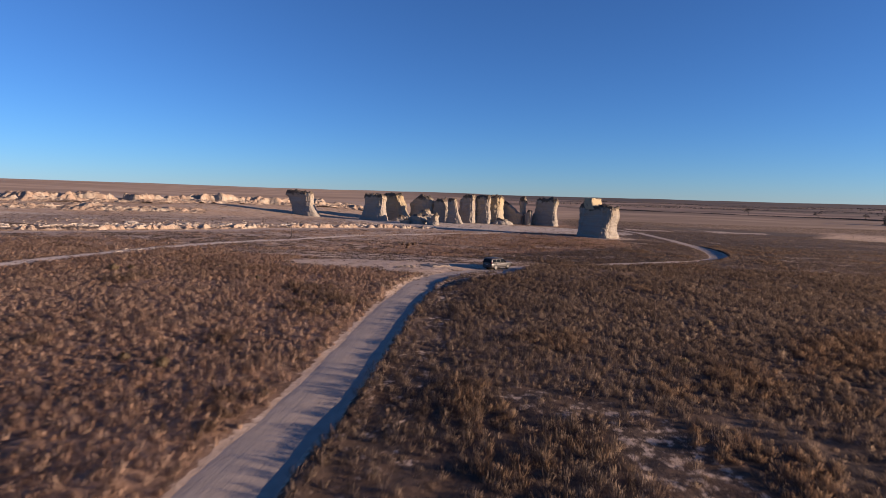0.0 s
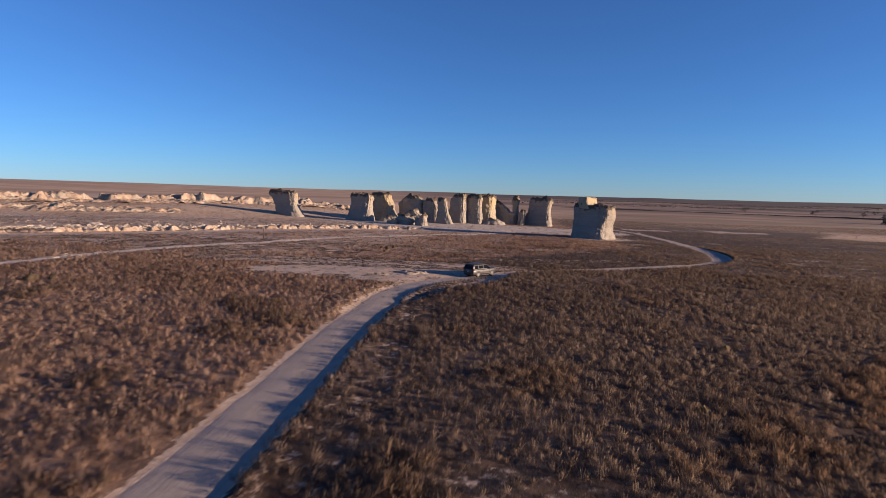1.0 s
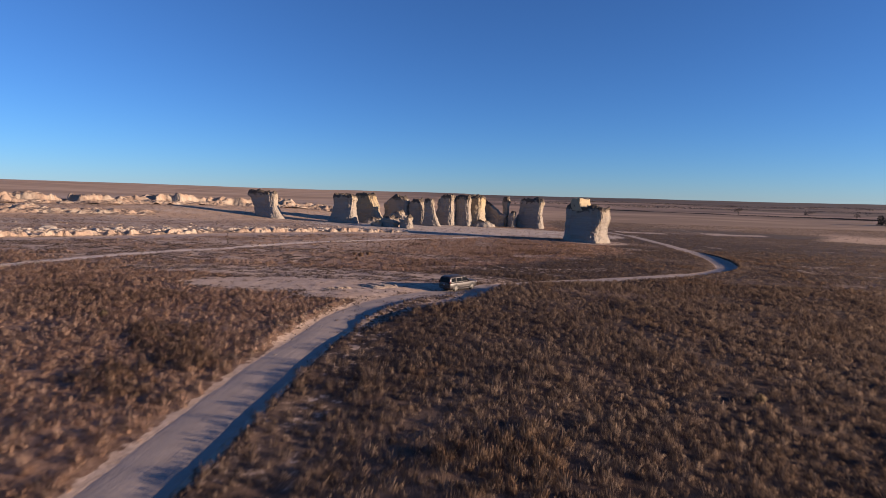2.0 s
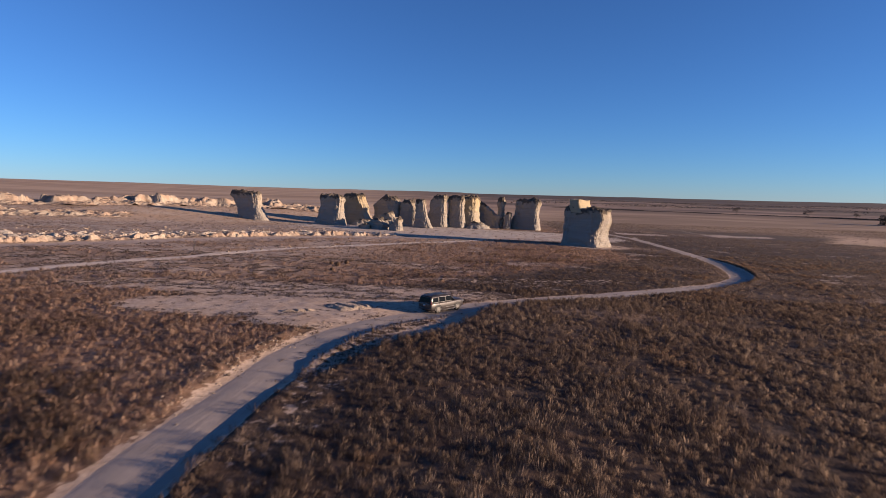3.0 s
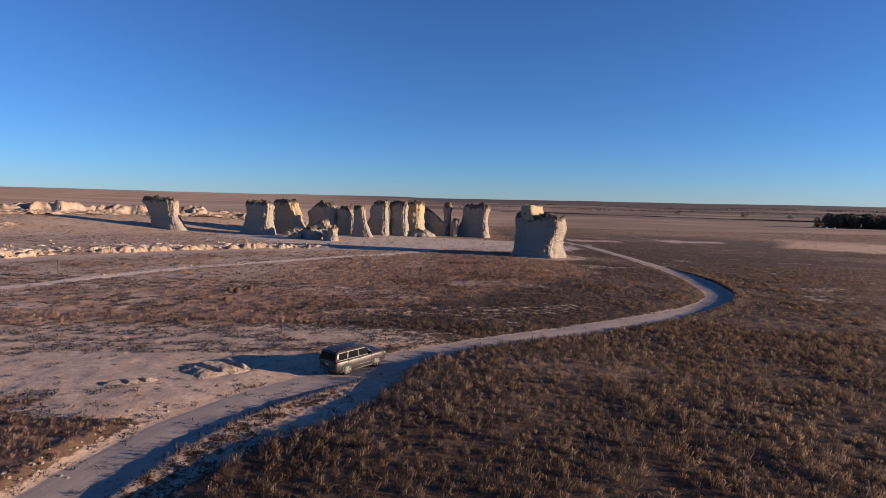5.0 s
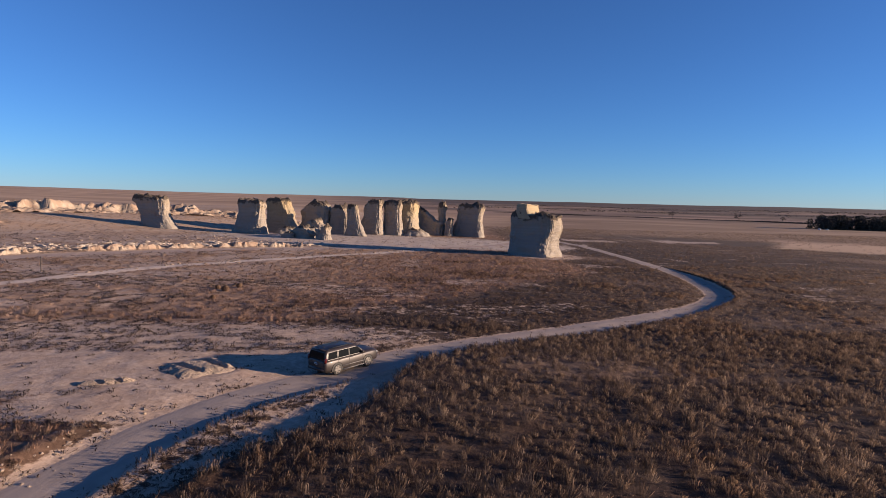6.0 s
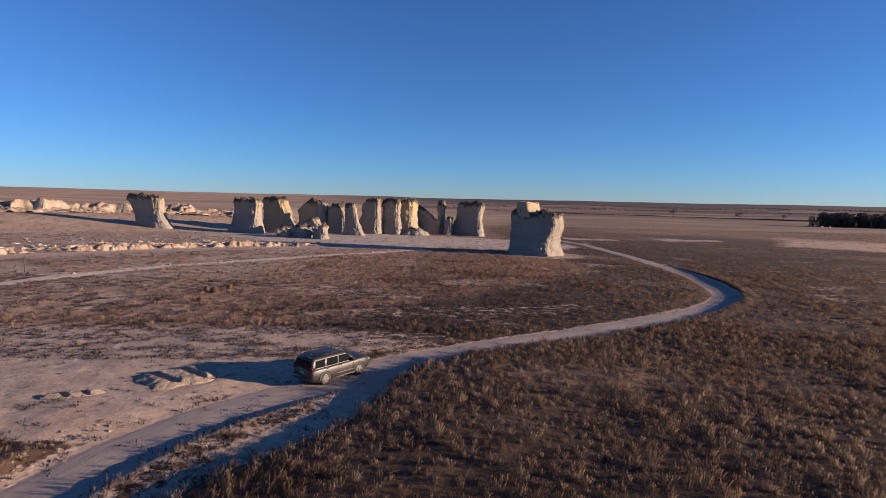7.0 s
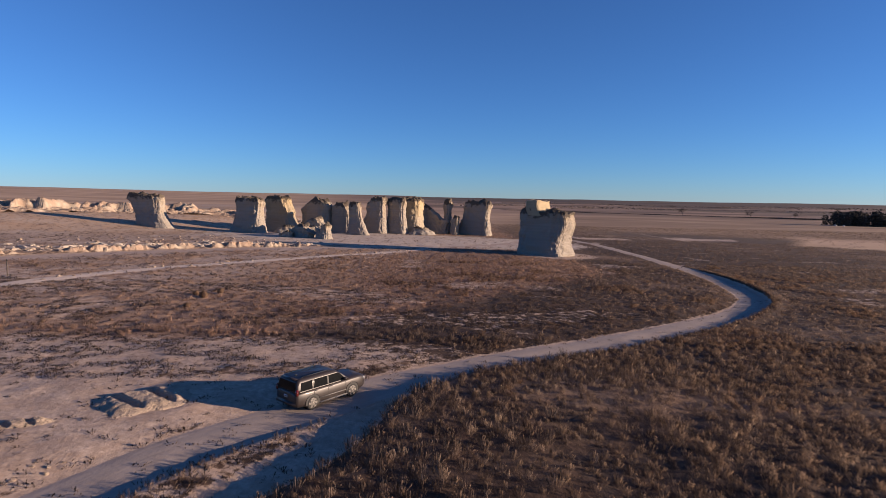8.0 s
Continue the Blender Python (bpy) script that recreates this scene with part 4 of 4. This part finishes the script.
    across("windscreen", 1.26, 1.78, True, 0.13, M_GLASS)
    across("rear_window", 1.27, 1.74, False, 0.12, M_GLASS)
    part("spoiler", brick_box(-2.46, -2.12, -0.66, 0.66, 1.85, 1.90, 0.02), M_PAINT, car)
    part("bonnet_bulge", brick_box(1.45, 2.40, -0.55, 0.55, 1.15, 1.225, 0.03), M_PAINT, body)
    part("grille", brick_box(2.52, 2.625, -0.58, 0.58, 0.70, 1.0, 0.02), M_CHROME, car)
    part("front_bumper", brick_box(2.45, 2.66, -0.80, 0.80, 0.40, 0.62, 0.05), M_PAINT, car)
    part("rear_bumper", brick_box(-2.68, -2.44, -0.88, 0.88, 0.42, 0.64, 0.05), M_PAINT, car)
    part("tailgate_trim", brick_box(-2.605, -2.58, -0.42, 0.42, 1.10, 1.15, 0.006), M_CHROME, car)
    plate = part("number_plate", brick_box(-2.622, -2.60, -0.16, 0.16, 0.82, 0.97, 0.004), M_PLATE, car)
    part("plate_bar", brick_box(-2.626, -2.62, -0.12, 0.12, 0.875, 0.92, 0), M_TRIM, plate)
    part("rear_wiper", brick_box(-2.50, -2.47, -0.02, 0.36, 1.30, 1.32, 0.004), M_TRIM, car)
    part("aerial", brick_box(-2.0, -1.86, -0.03, 0.03, 1.90, 1.97, 0.015), M_TRIM, car)
    part("underbody", brick_box(-2.3, 2.3, -0.8, 0.8, 0.24, 0.42, 0.03), M_TRIM, car)
    return car


# between the wheel marks of its right side, heading along the road
CAR_X, CAR_Y, CAR_TURN = 4.65, 96.1, 48.0
suv(pose(CAR_X, CAR_Y, spot(CAR_X, CAR_Y) + 0.04, 0, 0, CAR_TURN))


# ---- far trees, tanks and a marker post ----
def tree_parts(seed, height):
    """Trunk and bare twiggy crown of a small prairie tree."""
    r = random.Random(seed)
    trunk, crown = bmesh.new(), bmesh.new()

    def limb(bm, a, b, ra, rb, n=5):
        d2 = (b - a)
        q = d2.to_track_quat("Z", "Y").to_matrix()
        lo, hi = [], []
        for j in range(n):
            o = q @ Vector((math.cos(6.283 * j / n), math.sin(6.283 * j / n), 0))
            lo.append(bm.verts.new(a + o * ra))
            hi.append(bm.verts.new(b + o * rb))
        for j in range(n):
            bm.faces.new((lo[j], lo[(j + 1) % n], hi[(j + 1) % n], hi[j]))

    def grow(a, way, length, radius, depth):
        b = a + way * length
        limb(trunk if depth < 2 else crown, a, b, radius, radius * 0.6, 5 if depth < 2 else 3)
        if depth >= 4:
            for _ in range(3):
                o = Vector((r.gauss(0, 1), r.gauss(0, 1), r.gauss(0, 1))).normalized()
                c = b + o * length * 0.5
                e = o.cross(Vector((r.random(), r.random(), 1))).normalized() * length * 0.28
                f = [crown.verts.new(q) for q in (b - e, b + e, c + e * 1.3, c - e * 0.8)]
                crown.faces.new(f)
            return
        for _ in range(3 if depth else 4):
            o = Vector((r.gauss(0, 1), r.gauss(0, 1), r.gauss(0, 0.6))).normalized()
            grow(b, (way * 0.9 + o * 0.75).normalized(), length * r.uniform(0.6, 0.8), radius * 0.6, depth + 1)

    grow(Vector((0, 0, -0.3)), Vector((0, 0, 1)), height * 0.3, height * 0.03, 0)
    return trunk, crown


M_BARK = plain("grey_bark", (0.07, 0.055, 0.045), 0.9, 0, 0, 0.3)
M_TWIG = plain("bare_twigs", (0.06, 0.046, 0.04), 0.9, 0, 0, 0.35, 1.0)
M_CEDAR = plain("dark_cedar", (0.075, 0.066, 0.052), 0.9, 0, 0, 0.35, 1.0)


def cedar_parts(seed, height):
    """Short trunk and a dense dark crown of many small sprays that reaches the ground."""
    r = random.Random(seed)
    crown = bmesh.new()
    for _ in range(420):
        z = r.uniform(0.02, 1.0) ** 1.2
        wide = (0.42 * (1 - z) ** 0.6 + 0.05) * (0.75 + 0.4 * math.sin(5 * z + seed))
        a2, q = r.uniform(0, 6.283), math.sqrt(r.random())
        c = Vector((math.cos(a2) * wide * q, math.sin(a2) * wide * q, z)) * height
        o = Vector((math.cos(a2), math.sin(a2), r.uniform(-0.1, 0.9))).normalized()
        e = o.cross(Vector((r.gauss(0, 1), r.gauss(0, 1), r.gauss(0, 1)))).normalized()
        s = height * r.uniform(0.05, 0.11)
        crown.faces.new([crown.verts.new(p) for p in (c - e * s * 0.5, c + e * s * 0.5, c + o * s * 1.3)])
    n = 6
    trunk = loft([[(q * math.cos(6.2832 * j / n), q * math.sin(6.2832 * j / n), z) for j in range(n)] for q, z in ((0.16, -0.3), (0.1, height * 0.5), (0.03, height * 0.95))])
    return trunk, crown


kinds = []
for i in range(4):
    tr = new("tree")
    trunk, crown = tree_parts(40 + i, 7.5) if i == 0 else cedar_parts(40 + i, 7.5)
    part("trunk", trunk, M_BARK, tr)
    part("crown", crown, M_CEDAR if i else M_TWIG, tr)
    tagged(tr, "dark evergreen windbreak tree far out on the plain" if i else "small bare tree far out on the plain", "tree", "far windbreak trees")
    kinds.append(tr)
rnd = random.Random(9)
spots = []
for i in range(120):
    f = (i + rnd.random()) / 120
    spots.append((378 + 190 * f + rnd.uniform(-3, 3), 536 - 40 * f + rnd.uniform(0, 26), rnd.uniform(0.75, 1.15)))
for lx, ly in ((455, 800), (510, 790), (395, 870), (600, 820)):
    spots.append((lx, ly, rnd.uniform(0.8, 1.1)))
for i, (tx, ty, sc) in enumerate(spots):
    m = pose(tx, ty, spot(tx, ty), 0, 0, rnd.uniform(0, 360))
    if i < 4:
        kinds[i].matrix_world = m
        ob = kinds[i]
    else:
        ob = copy_thing(kinds[0 if i >= 120 or i % 17 == 0 else 1 + i % 3], m)
    ob.scale = (sc * 1.7, sc * 1.7, sc * 1.55)


def brush(name, label, line, count, wide, tall, seed):
    """A low dark strip of bare brush, too fine to count."""
    g = np.random.default_rng(seed)
    q = line[g.integers(0, len(line), count)]
    x, y = q[:, 0] + g.normal(0, wide, count), q[:, 1] + g.normal(0, wide, count)
    thick = step(0.35, 0.6, fbm(x / 60, y / 60, seed))
    h = tall * g.uniform(0.3, 1.0, count) * (0.5 + 0.5 * thick)
    z = ground_height(x, y) - 0.1
    a2 = g.uniform(0, 6.283, count)
    w = h * g.uniform(0.5, 1.1, count)
    V = np.zeros((count, 3, 3))
    V[:, 0] = np.stack([x - w * np.cos(a2), y - w * np.sin(a2), z], 1)
    V[:, 1] = np.stack([x + w * np.cos(a2), y + w * np.sin(a2), z], 1)
    V[:, 2] = np.stack([x + g.normal(0, 0.4, count) * h, y + g.normal(0, 0.4, count) * h, z + h], 1)
    me = mesh_from(name, V.reshape(-1, 3), np.arange(count * 3).reshape(-1, 3), M_TWIG, smooth=False)
    return tagged(new(name, me), label, "brush", kind="stuff")


brush("creek_brush", "dark line of low brush along a distant creek", smooth_line([(150, 1010), (300, 930), (480, 800), (600, 720), (760, 640)], 2.0), 9000, 2.6, 2.2, 301)
brush("creek_brush", "dark patches of brush on far slopes", smooth_line([(100, 1500), (420, 1400), (800, 1250), (1300, 1100)], 3.0), 3600, 55.0, 2.6, 302)
brush("creek_brush", "dark patches of brush on far slopes", smooth_line([(300, 1900), (900, 1750), (1700, 1500)], 4.0), 3600, 95.0, 3.2, 303)

M_WHITE = plain("white_steel", (0.5, 0.49, 0.47), 0.5, 0, 0, 0.1)
for wx, wy, wr, wh in ((366, 528, 1.1, 0.9), (372, 526, 0.8, 0.7)):
    tank = new("water_tank")
    tank.matrix_world = pose(wx, wy, spot(wx, wy, 0.1))
    tagged(tank, "small white steel stock tank by the windbreak", "tank", "white tanks")
    n = 20
    rr = [[(r * math.cos(6.2832 * j / n), r * math.sin(6.2832 * j / n), z) for j in range(n)] for r, z in ((wr, 0), (wr, wh), (wr * 1.04, wh + 0.05))]
    part("shell", loft(rr, True, False), M_WHITE, tank, smooth=False)
    part("lid", loft([[(r * math.cos(6.2832 * j / n), r * math.sin(6.2832 * j / n), z) for j in range(n)] for r, z in ((wr * 1.04, wh + 0.05), (wr * 0.5, wh + 0.5), (0.1, wh + 0.6))], False, True), M_WHITE, tank, smooth=False)

post = new("marker_post")
post.matrix_world = pose(-46.5, 141.5, spot(-46.5, 141.5))
tagged(post, "thin dark marker post beside the track", "post")
part("shaft", loft([[(0.07 * q * math.cos(6.2832 * j / 8), 0.07 * q * math.sin(6.2832 * j / 8), z) for j in range(8)] for q, z in ((1.0, -0.3), (0.95, 1.0), (0.9, 2.1))]), M_BARK, post)
part("cap", loft([[(0.09 * q * math.cos(6.2832 * j / 8), 0.09 * q * math.sin(6.2832 * j / 8), z) for j in range(8)] for q, z in ((1.0, 2.1), (1.0, 2.22), (0.3, 2.28))]), M_TRIM, post)


# ---- grass: tufts, joined, as nobody could count them ----
def grass_field(name, label, gap, y0, y1, blades, tall, wide, material, seed, keep, width=0.03):
    """Tufts about gap metres apart over a wedge that opens to the north, each a dense vase of fine blades."""
    g = np.random.default_rng(seed)
    reach = 0.86 * y1 + 10
    xx, yy = [q.ravel() for q in np.meshgrid(np.arange(5 - reach, 5 + reach, gap), np.arange(y0, y1, gap))]
    m = np.abs(xx - 5) < 0.86 * yy + 10
    xx, yy = xx[m], yy[m]
    xx = xx + g.uniform(-0.55, 0.55, len(xx)) * gap
    yy = yy + g.uniform(-0.55, 0.55, len(yy)) * gap
    m = g.uniform(0, 1, len(xx)) < keep(xx, yy)
    xx, yy = xx[m], yy[m]
    n = len(xx)
    lift = turf(xx, yy, bareness(xx, yy))
    zz = ground_height(xx, yy) + lift - 0.04
    size = (0.45 + 0.9 * fbm(xx / 6, yy / 6, seed + 3, 4) + 1.2 * lift) * g.uniform(0.65, 1.4, n)
    high = tall * size ** 0.8 * g.uniform(0.75, 1.25, n)
    broad = wide * size
    tint = np.clip(0.1 + 0.75 * fbm(xx / 11, yy / 11, seed + 5, 4) + g.normal(0, 0.26, n), 0, 1)
    # tint raised to the south and far west, lowered on the flat inside the bend
    tint = np.clip(tint + 0.2 * step(-18, -30, xx) + 0.17 * (1 - step(58, 84, yy)) * (1 - step(12, 20, xx)) - 0.09 * step(76, 88, yy) * step(8, 20, xx) * (1 - step(112, 150, yy)) - 0.22 * step(108, 122, yy) * step(-26, -8, xx) * (1 - step(24, 40, xx)), 0, 1)
    lean = g.normal(0, 0.12, (n, 2)) + np.array([-0.08, 0.02])
    b = g.uniform(0, 2 * math.pi, (n, blades))
    q = np.sqrt(g.uniform(0, 1, (n, blades)))
    r0, r1 = broad[:, None] * q * 0.55, broad[:, None] * q * g.uniform(0.7, 1.45, (n, blades))
    h1 = high[:, None] * g.uniform(0.55, 1.2, (n, blades)) * (1.08 - 0.4 * q ** 2)
    f = g.uniform(0, math.pi, (n, blades))
    # most carry their width in a feathery head, the rest taper from the root
    head = g.uniform(0, 1, (n, blades)) < 0.72
    w = width * g.uniform(0.6, 1.3, (n, blades)) / 2 * np.where(head, 1.0, 0.8)
    wide_r, wide_h, thin_r, thin_h = np.where(head, r1, r0), np.where(head, h1, 0), np.where(head, r0, r1), np.where(head, 0, h1)
    V = np.zeros((n, blades, 3, 3), np.float32)
    for i, (rr, hh, sg) in enumerate(((wide_r, wide_h, -1), (wide_r, wide_h, 1), (thin_r, thin_h, 0))):
        V[..., i, 0] = xx[:, None] + rr * np.cos(b) + lean[:, 0, None] * hh + sg * w * np.cos(f)
        V[..., i, 1] = yy[:, None] + rr * np.sin(b) + lean[:, 1, None] * hh + sg * w * np.sin(f)
        V[..., i, 2] = zz[:, None] + hh
    N = np.stack([q * np.cos(b), q * np.sin(b), np.full(b.shape, 0.6)], -1) + g.normal(0, 0.15, (n, blades, 3))
    N /= np.linalg.norm(N, axis=-1)[..., None]
    F = np.arange(n * blades * 3, dtype=np.int32).reshape(-1, 3)
    V = V.reshape(-1, 3)
    me = bpy.data.meshes.new(name)
    me.vertices.add(len(V))
    me.vertices.foreach_set("co", V.ravel())
    me.loops.add(3 * len(F))
    me.loops.foreach_set("vertex_index", F.ravel())
    me.polygons.add(len(F))
    me.polygons.foreach_set("loop_start", np.arange(0, 3 * len(F), 3, dtype=np.int32))
    me.update(calc_edges=True)
    tb = np.clip(tint[:, None] + g.normal(0, 0.10, (n, blades)), 0, 1)
    set_float(me, "tint", np.repeat(tb.ravel(), 3))
    q = head.ravel().astype(np.float32)
    set_float(me, "tip", np.stack([q, q, 1 - q], 1).ravel())
    at = me.attributes.new("dome", "FLOAT_VECTOR", "POINT")
    at.data.foreach_set("vector", np.repeat(N.reshape(-1, 3), 3, 0).astype(np.float32).ravel())
    me.materials.append(material)
    return tagged(new(name, me), label, "grass", kind="stuff")


def tall_keep(x, y):
    b = bareness(x, y)
    drift = step(0.30, 0.52, fbm(x / 5, y / 5, 82, 4))
    ploughed, stubbly = farm(x, y)
    return (1 - step(0.2, 0.5, b)) * (0.5 + 0.5 * drift) * (1 - 0.9 * np.maximum(ploughed, stubbly)) * (1 - 0.6 * dryness(x, y))


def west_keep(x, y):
    """Redder grass west of the road, its colour lightened for the sunlit side."""
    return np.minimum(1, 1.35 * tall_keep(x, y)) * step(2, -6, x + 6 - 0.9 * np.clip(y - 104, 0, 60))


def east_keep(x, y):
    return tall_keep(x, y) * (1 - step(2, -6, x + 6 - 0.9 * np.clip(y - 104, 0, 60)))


def low_keep(x, y):
    b = bareness(x, y)
    return step(0.15, 0.3, b) * (1 - 0.85 * step(0.75, 0.95, b)) * step(0.42, 0.49, fbm(x / 2.0, y / 1.1, 88, 3))


def short_keep(x, y):
    off, place = near_line(x, y, ROAD, 10)
    half = road_half(place)
    b = bareness(x, y)
    return (np.abs(off) > half + 0.2) * (1 - 0.9 * step(0.6, 0.95, b)) * (0.35 + 0.65 * step(0.4, 0.6, fbm(x / 2.5, y / 2.5, 83, 3)))


def bunch_keep(x, y):
    """Taller orange bunches: drifts here and there, thick round the bare ground east of the near road."""
    d = 0.8 * step(0.62, 0.70, fbm(x / 8, y / 8, 91, 4)) * (1 - step(0.2, 0.4, bareness(x, y)))
    for cx, cy, rx, ry in ((2.7, 31.8, 1.5, 2.2), (6.9, 28.6, 1.5, 1.6), (4.0, 26.5, 1.9, 1.6), (14.4, 29.8, 1.6, 2.0), (1.6, 34.8, 1.2, 2.4), (16.8, 28.5, 1.6, 1.6)):
        d = np.maximum(d, 0.95 * blob(x, y, cx, cy, rx, ry))
    off, place = near_line(x, y, ROAD, 10)
    return d * (np.abs(off) > road_half(place) + 0.8)


def verge_keep(x, y):
    """A ragged line of tufts on the lip of the road's east bank, thinner where the lane runs beside it."""
    off, place = near_line(x, y, ROAD, 10)
    half = road_half(place)
    lip = np.exp(-((off - half - 0.6) / 0.4) ** 2) * (off > half + 0.2)
    lane, _ = near_line(x, y, PULL_OFF, 8)
    beside = step(66, 73, y) * (1 - step(92, 97, y))
    return lip * (1 - 0.35 * beside) * (0.35 + 0.65 * step(0.38, 0.56, fbm(x / 1.3, y / 1.3, 85, 3))) * (1 - step(160, 185, y)) * (np.abs(lane) > lane_half(y))


for side_keep, sort, seed, words in ((west_keep, M_REDGRASS_LIT, 101, "rusty red dry bluestem tufts, coloured paler as if sunlit"), (east_keep, M_GRASS, 131, "greyish-brown dry bluestem tufts")):
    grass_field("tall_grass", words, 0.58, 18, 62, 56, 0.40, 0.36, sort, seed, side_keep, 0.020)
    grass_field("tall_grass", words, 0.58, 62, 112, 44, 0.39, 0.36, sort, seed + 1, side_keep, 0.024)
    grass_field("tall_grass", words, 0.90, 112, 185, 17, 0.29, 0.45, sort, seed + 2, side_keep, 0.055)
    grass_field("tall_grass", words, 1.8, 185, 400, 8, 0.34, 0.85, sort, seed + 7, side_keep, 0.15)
grass_field("short_grass", "short greyish dry buffalo grass", 0.52, 18, 112, 7, 0.14, 0.26, M_SHORT, 104, short_keep, 0.022)
grass_field("short_grass", "short greyish dry buffalo grass", 1.0, 112, 190, 4, 0.2, 0.40, M_SHORT, 105, short_keep, 0.06)
grass_field("low_grass", "low dark grass tufts scattered on bare chalky soil", 0.46, 70, 140, 13, 0.16, 0.34, M_LOW, 107, low_keep, 0.06)
grass_field("low_grass", "low dark grass tufts scattered on bare chalky soil", 1.4, 140, 330, 6, 0.26, 0.65, M_LOW, 109, low_keep, 0.13)
grass_field("verge_grass", "dry grass along the road bank", 0.26, 18, 180, 20, 0.30, 0.16, M_GRASS, 106, verge_keep, 0.020)
grass_field("bunch_grass", "taller orange-tan bunches of dry grass", 0.62, 18, 70, 85, 0.50, 0.42, M_BUNCH, 110, bunch_keep, 0.018)
grass_field("bunch_grass", "taller orange-tan bunches of dry grass", 0.8, 70, 180, 52, 0.38, 0.42, M_BUNCH, 111, bunch_keep, 0.022)


# ---- single shrubs ----
def shrub(x, y, size, seed, label, material):
    g = np.random.default_rng(seed)
    n = 480
    a = g.uniform(0, 2 * math.pi, n)
    q = np.sqrt(g.uniform(0, 1, n))
    root = np.stack([0.32 * q * np.cos(a), 0.32 * q * np.sin(a), np.full(n, -0.03)], 1) * size
    up = 1.0 - 0.5 * q ** 2
    tip = np.stack([0.5 * q * np.cos(a), 0.5 * q * np.sin(a), up * 0.62], 1) * size * g.uniform(0.45, 1.15, (n, 1))
    side = np.stack([-np.sin(a + g.normal(0, 0.8, n)), np.cos(a), np.zeros(n)], 1) * 0.016 * size
    V = np.stack([tip - side, tip + side, root], 1).reshape(-1, 3)
    me = mesh_from("shrub", V, np.arange(3 * n).reshape(-1, 3), material, smooth=False)
    set_float(me, "tint", np.repeat(g.uniform(0.0, 1.0, n), 3))
    set_float(me, "tip", np.tile([1, 1, 0], n))
    dome = np.stack([q * np.cos(a), q * np.sin(a), np.full(n, 0.7)], 1)
    at = me.attributes.new("dome", "FLOAT_VECTOR", "POINT")
    at.data.foreach_set("vector", np.repeat(dome / np.linalg.norm(dome, axis=1)[:, None], 3, 0).astype(np.float32).ravel())
    ob = new("shrub", me)
    ob.matrix_world = pose(x, y, spot(x, y), 0, 0, 0)
    return tagged(ob, label, "shrub", "single shrubs")


SHRUBS = ((-45.7, 72.2, 1.5), (-17.5, 36.2, 1.0), (-44.2, 73.6, 1.1), (-25.8, 70.7, 0.9), (-14.8, 128.3, 1.2), (-14.2, 122.1, 0.8), (-13.9, 131.3, 1.0), (-16.2, 129.6, 0.9), (-20.4, 36.8, 0.8), (17.0, 44.0, 0.7), (24.0, 58.0, 0.8))
for i, (sx, sy, ss) in enumerate(SHRUBS):
    rusty = sy > 120
    shrub(sx, sy, ss, 400 + i, "rusty orange clump of tall dry grass" if rusty else "small yellow-green shrub in dry grass" if i % 2 else "low olive-green shrub in dry grass", M_BUNCH if rusty else M_SHRUB)
